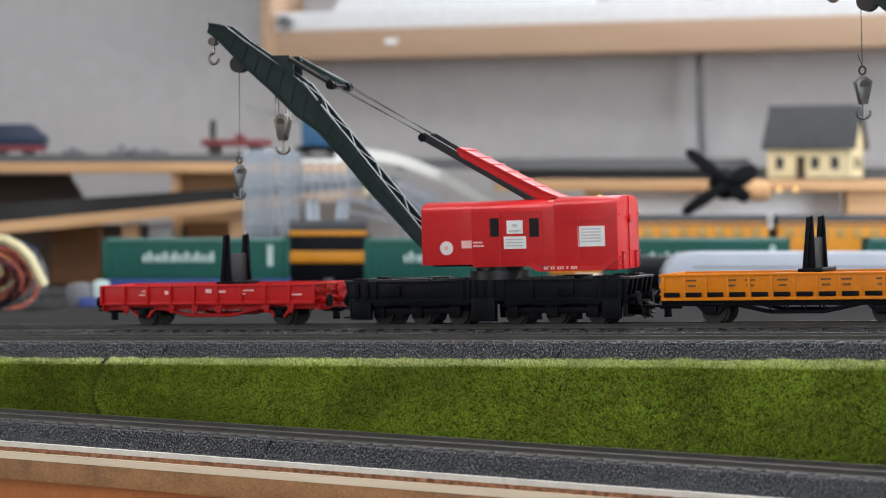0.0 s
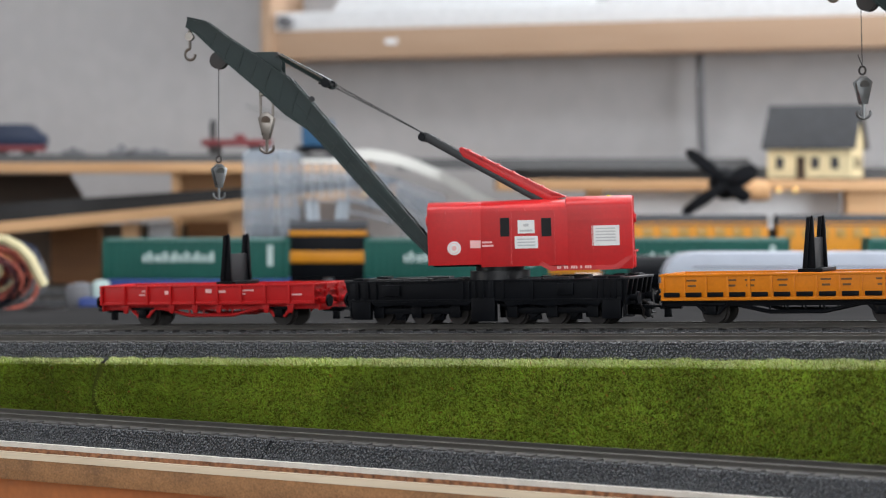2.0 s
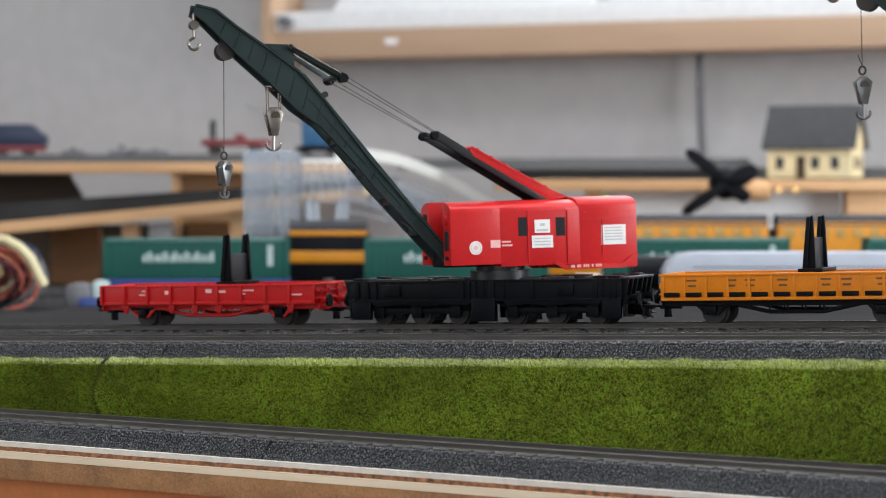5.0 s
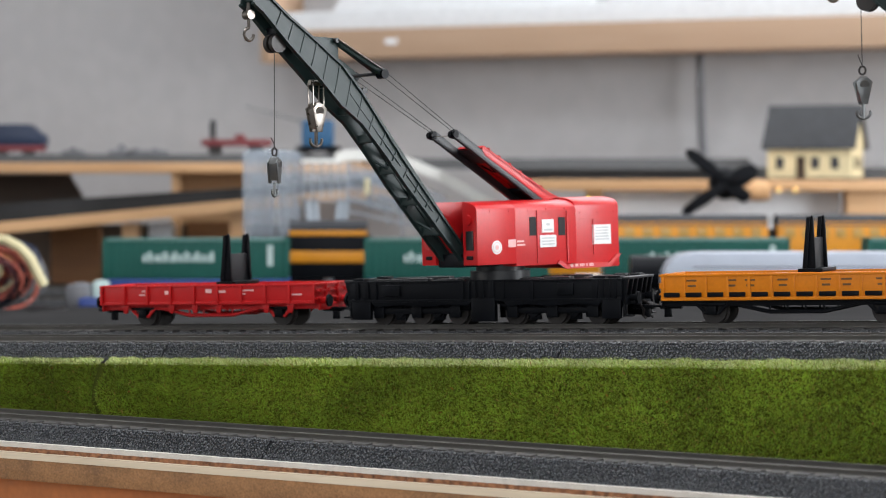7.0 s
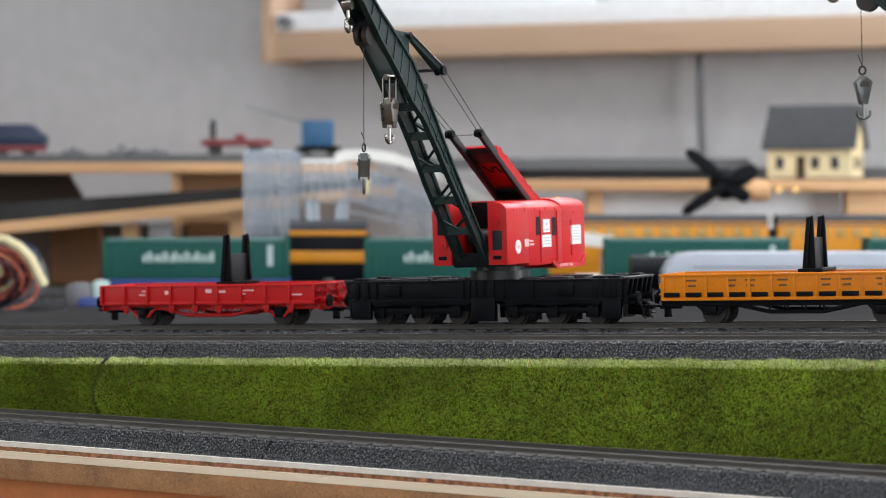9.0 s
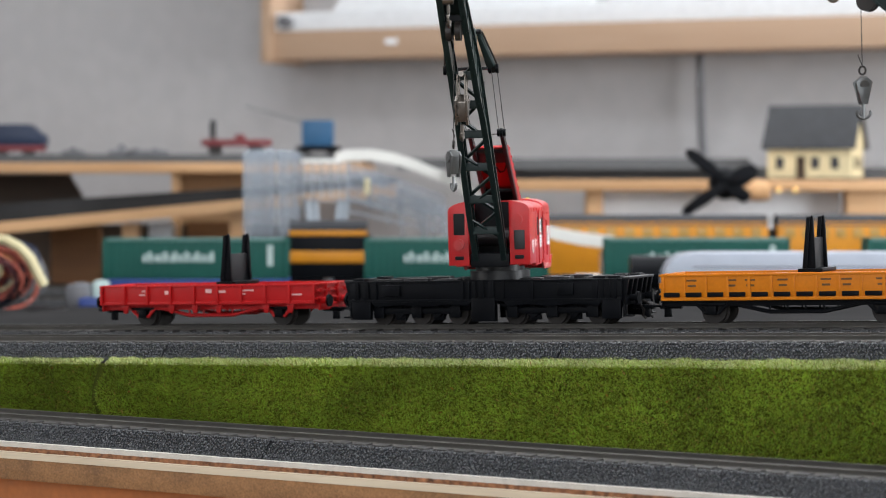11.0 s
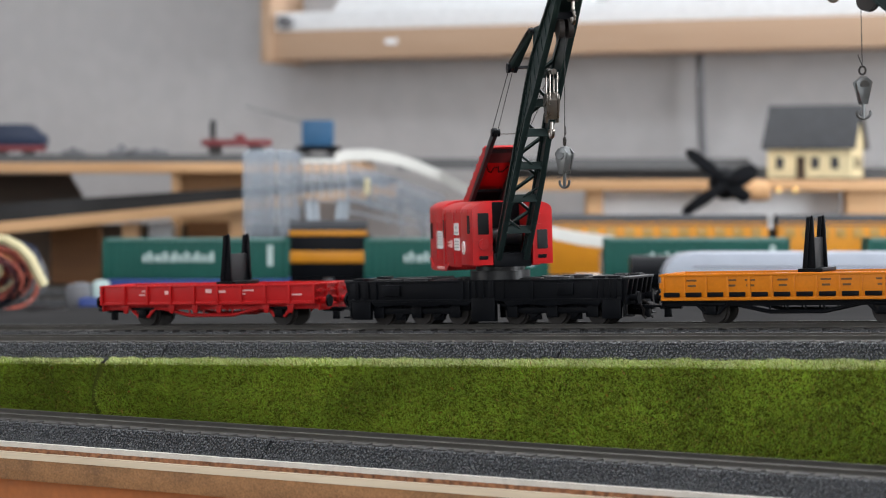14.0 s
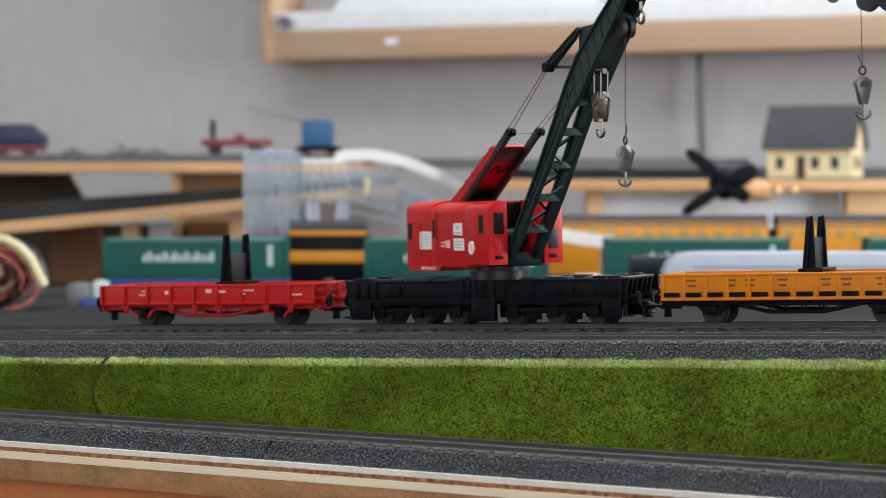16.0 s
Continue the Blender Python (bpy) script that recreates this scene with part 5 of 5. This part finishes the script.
# ---- boards and posts behind ----
def back_boards():
    t = thing("upper_board", pose(0, 0, 0), "pine-edged upper layout board with dark ballast", "baseboard", kind="structure")
    part("board", box(B(), -0.5644, -0.0786, 2.2, 2.62, 1.2049, 1.2147, 0.001), PINE, t, "pine board")
    part("ballast", prism(B(), [(2.203, 1.2147), (2.59, 1.2147), (2.57, 1.2234), (2.207, 1.2229)], -0.5644, -0.0786, "x"), BEDTOP, t, "dark ballast")
    for x0, x1, y0, y1, za, zb in ((-0.2642, -0.2571, 2.215, 2.24, 1.1208, 1.2049), (-0.4934, -0.477, 2.215, 2.24, 1.0985, 1.2049)):
        part("post", box(B(), x0, x1, y0, y1, 1.0985, zb, 0.001), PINE, t)
    part("back_panel", box(B(), -0.2688, -0.1952, 2.3, 2.31, 1.0985, 1.2051), PINE, t, "pine panel")
    part("dark_panel", prism(B(), [(-0.5713, 1.0985), (-0.5713, 1.204), (-0.3843, 1.204), (-0.3692, 1.1785), (-0.3692, 1.0985)], 2.34, 2.35, "y"), DARKBOARD, t, "dark brown panel")
    r = thing("ramp_board", pose(0, 0, 0), "sloping pine-edged ramp board with grey ballast", "baseboard", kind="structure")
    part("board", prism(B(), [(-0.475, 1.1425), (-0.0427, 1.1837), (-0.0427, 1.1939), (-0.475, 1.1527)], 2.05, 2.17, "y"), PINE, r, "pine board")
    part("ballast", prism(B(), [(-0.475, 1.1527), (-0.0427, 1.1939), (-0.0427, 1.2005), (-0.475, 1.1715)], 2.053, 2.165, "y"), YARD, r, "grey ballast")
    for a, b, top in ((213, 243, 396), (405, 437, 372), (-40, -10, 415)):
        part("post", box(B(), (a - 784) * 0.000509, (b - 784) * 0.000509, 2.06, 2.085, 1.0985, 1.2 + (315 - top) * 0.000509, 0.001), PINE, r)
    part("brown_panel", box(B(), -0.3755, -0.3286, 2.18, 2.19, 1.0985, 1.1525), BEECH, r, "orange-brown panel")
    part("dark_panel", box(B(), -0.5493, -0.1418, 2.255, 2.265, 1.0985, 1.1537), DARKBOARD, r, "dark brown panel")
    part("panel", box(B(), -0.2451, -0.1878, 2.18, 2.19, 1.0985, 1.158), BEECH, r, "brown panel")
    e = thing("right_board", pose(0, 0, 0), "pine-edged upper layout board with a dark ballast bed", "baseboard", kind="structure")
    part("board", box(B(), 0.0536, 0.5113, 2.25, 2.378, 1.1871, 1.1983, 0.001), PINE, e, "pine board")
    part("ballast", prism(B(), [(2.336, 1.1983), (2.376, 1.1983), (2.372, 1.2106), (2.342, 1.2106)], 0.0536, 0.5113, "x"), BEDTOP, e, "dark ballast")
    part("rear_ballast", prism(B(), [(2.32, 1.2085), (2.359, 1.2085), (2.357, 1.2199), (2.33, 1.2199)], -0.0469, 0.3132, "x"), BEDTOP, e, "dark ballast")
    part("pale_panel", box(B(), 0.1600, 0.4000, 2.300, 2.306, 1.0985, 1.1870), SHELFWHITE, e, "white panel under the board")
    for a, b in ((1038, 1068), (1500, 1600)):
        part("post", box(B(), (a - 784) * 0.000560, (b - 784) * 0.000560, 2.262, 2.29, 1.0985, 1.1871, 0.001), PINE, e)


back_boards()
sbox("paper_stack", -0.272, -0.2496, 2.10, 2.13, 1.0985, 1.1567, SHELFWHITE, "stack of white paper under the ramp", "paper", 0.001)


def white_ramp():
    t = thing("ramp_tower", pose(0, 0, 0), "white curved toy ramp on a translucent plastic tower", "toy ramp")
    line = [(596, 277), (608, 274), (620, 272), (660, 271), (700, 278), (740, 291), (780, 309), (820, 330), (860, 352), (900, 373), (940, 390), (980, 402), (1020, 410), (1060, 415), (1085, 417)]
    pts = [((x - 784) * 0.000492, 1.2 + (315 - y) * 0.000492) for x, y in line]
    bm = B()
    section = [(1.955, -0.0065), (2.0, -0.0065), (2.0, 0.003), (1.997, 0.003), (1.997, -0.001), (1.958, -0.001), (1.958, 0.003), (1.955, 0.003)]
    def forward(px):
        f = min(1.0, max(0.0, (px + 0.01) / 0.085))
        return -0.145 * f * f * (3 - 2 * f)
    rings = [[bm.verts.new((px * (1 + forward(px) / 1.96), y + forward(px), pz + h)) for y, h in section] for px, pz in pts]
    for a, b in zip(rings, rings[1:]):
        for i in range(8):
            bm.faces.new((a[i], a[(i + 1) % 8], b[(i + 1) % 8], b[i]))
    bm.faces.new(rings[0]), bm.faces.new(rings[-1][::-1])
    for x_, y_ in ((0.128, 1.82), (0.128, 1.845), (0.06, 1.85)):
        part("pillar", box(B(), x_ - 0.0016, x_ + 0.0016, y_ - 0.0016, y_ + 0.0016, 1.0985, 1.142, 0.0004), CLEARGREY, t)
    part("slide", bm, RAMPWHITE, t, "white curved slide")
    rng = random.Random(7)
    U = 0.000492

    def spot(u, v):
        return (u - 784) * U, 1.2 + (315 - v) * U

    for u, top in ((441, 270), (456, 266), (470, 268), (484, 264), (500, 266), (514, 268), (528, 272)):
        for y in (1.952, 1.975, 1.998):
            x, z = spot(u + rng.uniform(-4, 4), top)
            part("pillar", box(B(), x - 0.0020, x + 0.0020, y - 0.0016, y + 0.0016, 1.0985, z, 0.0004), CLEARGREY, t)
    for v in (272, 292, 313, 334, 356, 380, 405, 430):
        x0, z = spot(438, v)
        part("crossbar", box(B(), x0, x0 + 94 * U, 1.953, 1.997, z - 0.0010, z + 0.0010, 0.0004), CLEARGREY, t)
    # the landing beside the column, on splayed legs
    x0, z0 = spot(538, 284)
    part("landing", box(B(), x0, x0 + 66 * U, 1.950, 2.000, z0 - 0.0030, z0 + 0.0010, 0.0006), RAMPWHITE, t, "white landing plate")
    for u in (540, 556, 572, 588, 604, 618):
        x, za = spot(u, 350)
        part("pillar", box(B(), x - 0.0014, x + 0.0014, 1.9505, 1.9535, za, z0 - 0.003, 0.0004), CLEARGREY, t)
    x, za = spot(536, 352)
    part("crossbar", box(B(), x, x + 88 * U, 1.951, 1.999, za - 0.0030, za, 0.0004), CLEARGREY, t)
    for ua, ub in ((546, 570), (604, 588), (560, 572), (616, 596)):
        (xa, za), (xb, _) = spot(ua, 352), spot(ub, 490)
        part("leg", rod(B(), (xa, 1.956, za), (xb, 1.956, 1.0985), 0.0030, 10), LEGGREY, t, "pale grey splayed leg")
    # the slanting lattice under the slide
    for k in range(13):
        u = 622 + 13 * k
        v = 284 + 0.55 * max(0, u - 640) + 6
        (xa, za), (xb, zb) = spot(u, v), spot(u + rng.uniform(-10, 24), v + rng.uniform(60, 88))
        y = rng.uniform(1.953, 1.985)
        part("brace", rod(B(), (xa, y, za), (xb, y, zb), rng.uniform(0.0012, 0.0022), 6), CLEARGREY, t)
    for off in (24, 46, 70, 92):
        (xa, za), (xb, zb) = spot(618, 282 + off), spot(792, 360 + off * 0.55)
        part("brace", rod(B(), (xa, 1.954, za), (xb, 1.954, zb), 0.0017, 6), CLEARGREY, t)
    (xa, za), (xb, zb) = spot(618, 288), spot(790, 345)
    part("clear_panel", prism(B(), [(xa, za), (xb, zb), (xb, zb - 40 * U), (xa + 70 * U, za - 86 * U), (xa, za - 66 * U)], 1.958, 1.9592, "y"), CLEARGREY, t, "smoky plastic panel")
    for u, v, w, h in ((438, 266, 92, 232), (536, 288, 84, 62)):
        x, z = spot(u, v)
        part("clear_panel", box(B(), x, x + w * U, 1.9480, 1.9492, z - h * U, z), CLEAR, t, "clear plastic panel")
    x, z = spot(652, 330)
    part("yellow_clip", box(B(), x - 0.002, x + 0.002, 1.949, 1.953, z - 0.007, z + 0.007, 0.0005), PALEYELLOW, t, "pale yellow clip")


LEGGREY = mat("pale_grey_plastic", (0.36, 0.40, 0.44), 0.4, vary=0.08, scale=30)
white_ramp()


def upper_vehicles():
    z0 = 1.2229
    w = thing("navy_locomotive", pose(-0.4228, 2.26, z0), "navy blue model locomotive with a red base", "locomotive")
    part("body", prism(B(), [(-0.06, 0.009), (0.030, 0.009), (0.030, 0.019), (0.024, 0.022), (0.016, 0.030), (-0.06, 0.030)], -0.014, 0.014, "y", 0.002), NAVY, w)
    part("base", box(B(), -0.06, 0.028, -0.013, 0.013, 0.0035, 0.009, 0.001), WAGONRED, w, "red base")
    for x in (-0.04, -0.015, 0.012):
        wheelset(x, w, 0.0056)
    c = thing("flat_wagon", pose(-0.2041, 2.26, z0), "small red flat wagon with a stake post", "freight wagon")
    part("deck", box(B(), -0.034, 0.034, -0.013, 0.013, 0.0085, 0.015, 0.001), WAGONRED, c)
    for x in (-0.022, 0.018):
        wheelset(x, c)
    part("post", box(B(), -0.027, -0.021, -0.003, 0.003, 0.016, 0.034, 0.001), ANTHRACITE, c)
    part("load", box(B(), -0.002, 0.008, -0.006, 0.006, 0.0149, 0.0205, 0.002), WAGONRED, c)
    b = thing("blue_crane", pose(-0.1239, 2.26, z0), "small model crane with a mid-blue cab and thin jib", "crane")
    part("cab", box(B(), -0.0155, 0.0155, -0.013, 0.013, 0.0085, 0.034, 0.002), MIDBLUE, b)
    part("base", box(B(), -0.022, 0.022, -0.012, 0.012, 0.003, 0.0085, 0.001), BLACK, b)
    for x in (-0.013, 0.013):
        wheelset(x, b, 0.004)
    part("jib", rod(B(), (-0.010, 0, 0.031), (-0.072, 0, 0.0485), 0.0007, 6), CABLE, b, "thin grey jib")
    for px, wd, h in ((215, 0.012, 0.010), (240, 0.008, 0.006), (130, 0.01, 0.007), (275, 0.012, 0.006)):
        xx = (px - 784) * 0.000556
        s = solid("track_fitting", box(box(B(), xx - wd, xx + wd, 2.235, 2.255, z0 - 0.0005, z0 + 0.004, 0.001), xx - 0.003, xx + 0.003, 2.24, 2.25, z0 + 0.003, z0 + h, 0.001), CABLE, "small grey track fitting", "track fitting", group="track fittings")


upper_vehicles()


def model_house():
    h = thing("model_house", pose(0.3745, 2.293, 1.1988, 0, 0, -24), "cream model house with a dark slate roof", "house")
    X, Y, wz = 0.043, 0.023, 0.037
    wall = part("wall", prism(B(), [(-Y, 0), (Y, 0), (Y, wz), (0, wz + 0.034), (-Y, wz)], -X, X, "x"), CREAM, h, "cream walls")
    bm = B()
    for s in (-1, 1):
        prism(bm, [(s * (Y + 0.005), wz - 0.0075), (s * (Y + 0.005), wz - 0.0050), (0, wz + 0.0372), (0, wz + 0.0345)], -X - 0.005, X + 0.005, "x")
    part("roof", bm, SLATE, h, "dark grey slate roof")
    for x in (-0.030, 0.006, 0.026):
        win = part("window", box(B(), x - 0.0040, x + 0.0040, -Y - 0.0008, -Y + 0.001, 0.010, 0.022), ROOFGREY, wall, "")
    part("door", box(B(), -0.013, -0.004, -Y - 0.0009, -Y + 0.001, 0.0, 0.023), DARKBOARD, wall, "dark brown door")
    for y in (-0.010, 0.010):
        part("window", box(B(), X - 0.001, X + 0.0008, y - 0.004, y + 0.004, 0.010, 0.022), WINDOW_DARK, wall)
    part("base", box(B(), -X - 0.006, X + 0.006, -Y - 0.006, Y + 0.006, -0.0005, 0.0012), YARD, h)


model_house()


def propeller():
    hx, hz = 0.2600, 1.1950
    p = thing("toy_propeller", pose(hx, 2.1, hz), "black toy propeller on a wooden peg fixed to the board", "propeller")
    bm = B()
    bmesh.ops.create_uvsphere(bm, u_segments=20, v_segments=12, radius=0.0155)
    part("hub", bm, BLACK, p, "black hub")
    for dx, dz, wd in ((-0.037, 0.029, 0.0070), (-0.040, -0.028, 0.0065), (0.026, 0.014, 0.010), (0.020, -0.014, 0.008)):
        d = Vector((dx, 0, dz))
        n = Vector((-dz, 0, dx)).normalized() * wd
        bm = B()
        pts = [(-n.x * 0.5, -n.z * 0.5), (d.x * 0.5 - n.x, d.z * 0.5 - n.z), (d.x * 0.95 - n.x * 0.8, d.z * 0.95 - n.z * 0.8), (d.x * 1.05, d.z * 1.05),
               (d.x * 0.95 + n.x * 0.6, d.z * 0.95 + n.z * 0.6), (d.x * 0.5 + n.x * 0.8, d.z * 0.5 + n.z * 0.8), (n.x * 0.5, n.z * 0.5)]
        prism(bm, pts, -0.0175, -0.0145, "y", 0.0008)
        part("blade", bm, BLACK, p, "black blade")
    part("peg", rod(B(), (0.004, 0.004, -0.004), (0.040, 0.055, -0.007), 0.0105, 20), PINE, p, "wooden peg")
    part("peg_holder", rod(B(), (0.036, 0.050, -0.007), (0.060, 0.160, -0.012), 0.006, 12), PINE, p)


propeller()


def bulbs():
    for px in (1394, 1424):
        xx = (px - 784) * 0.000540
        l = thing("mini_lamp", pose(xx, 2.235, 1.1878), "tiny warm glowing lamp under the board edge", "lamp", "mini lamps")
        part("bulb", bmesh_dome(0, 0, 0, 0.0022), BULB, l, "glowing bulb")
        part("socket", rod(B(), (0, 0.001, 0), (0, 0.018, 0), 0.0018, 10), BLACK, l)


bulbs()


# ---- wall shelf and cable ----
def wall_shelf():
    s = thing("wall_shelf", ROOM, "pine wall shelf with a white laminate top", "shelf")
    part("front_board", box(B(), -1.195, 0.5, 2.320, 2.340, 1.334, 1.3665, 0.001), SHELFWOOD, s, "pine front board")
    part("bottom_board", box(B(), -1.195, 0.5, 2.340, 2.398, 1.3345, 1.345, 0.001), SHELFWOOD, s)
    part("side_panel", box(B(), -1.2085, -1.195, 2.315, 2.398, 1.331, 1.75, 0.001), SHELFWOOD, s, "pine side panel")
    part("white_top", box(B(), -1.194, 0.5, 2.324, 2.398, 1.3668, 1.388, 0.002), SHELFWHITE, s, "white laminate top")
    part("knob", rod(B(), (-1.178, 2.310, 1.377), (-1.178, 2.324, 1.377), 0.007, 16), CABLE, s, "grey knob")
    part("sticker", box(B(), -1.055, -1.040, 2.3190, 2.3202, 1.349, 1.355), SHELFWHITE, s, "small white sticker")
    for k, (x0, x1, h, tl) in enumerate(((-1.13, -0.815, 0.07, 0.0), (-0.805, -0.60, 0.05, 0.0), (-0.59, -0.2, 0.06, 0.0))):
        bm = prism(B(), [(x0, 1.3884), (x1, 1.3884), (x1 - 0.01, 1.3884 + h), (x0 + 0.05, 1.3884 + h)], 2.335, 2.39, "y", 0.004)
        solid("white_box", bm, SHELFWHITE, "white cardboard box on the wall shelf", "box", ROOM, "boxes on the shelf")


wall_shelf()
solid("hanging_cable", tube(B(), [(0.2782, 2.468, 1.338), (0.2782, 2.468, 1.30), (0.2801, 2.468, 1.25), (0.2831, 2.466, 1.20), (0.2856, 2.46, 1.12)], 0.0042, 10), CABLE, "grey cable that hangs down the wall from the shelf", "cable")


# ---- what moves ----
TURN = [(0.0, 4.77), (0.5, 7.64), (1.0, 11.07), (1.5, 14.84), (2.0, 18.85), (2.5, 23.0), (3.0, 27.26), (3.5, 31.64), (4.0, 36.16),
        (4.5, 40.93), (5.0, 45.89), (5.5, 51.03), (6.0, 56.34), (6.5, 61.78), (7.0, 67.32), (7.5, 72.89), (8.0, 78.43), (8.5, 83.84),
        (9.0, 89.07), (9.5, 93.84), (10.0, 98.32), (10.5, 102.49), (11.0, 106.38), (11.5, 110.07), (12.0, 113.48), (12.5, 116.85), (13.0, 120.08),
        (13.5, 123.4), (14.0, 126.71), (14.5, 129.99), (15.0, 133.21), (15.5, 136.1), (16.0, 138.66)]


def motions():
    """The superstructure slews; both hoists hang plumb from the boom as it turns."""
    walk(HOUSE, [(t, pose(*PIVOT, 0, 0, 180 + a)) for t, a in TURN])
    line = LINE.to_3x3()
    for hoist, at in ((HOIST, (0.1278, 0, 0.1240)), (MAIN_HOIST, (0.1055, 0, 0.1090))):
        rows = []
        for t, a in TURN:
            turned = line @ Matrix.Rotation(radians(180 + a), 3, "Z")
            plumb = (turned.inverted() @ Vector((0, 0, -1))).normalized()
            q = Vector((0, 0, -1)).rotation_difference(plumb)
            rows.append((t, Matrix.Translation(at) @ q.to_matrix().to_4x4()))
        walk(hoist, rows)


motions()
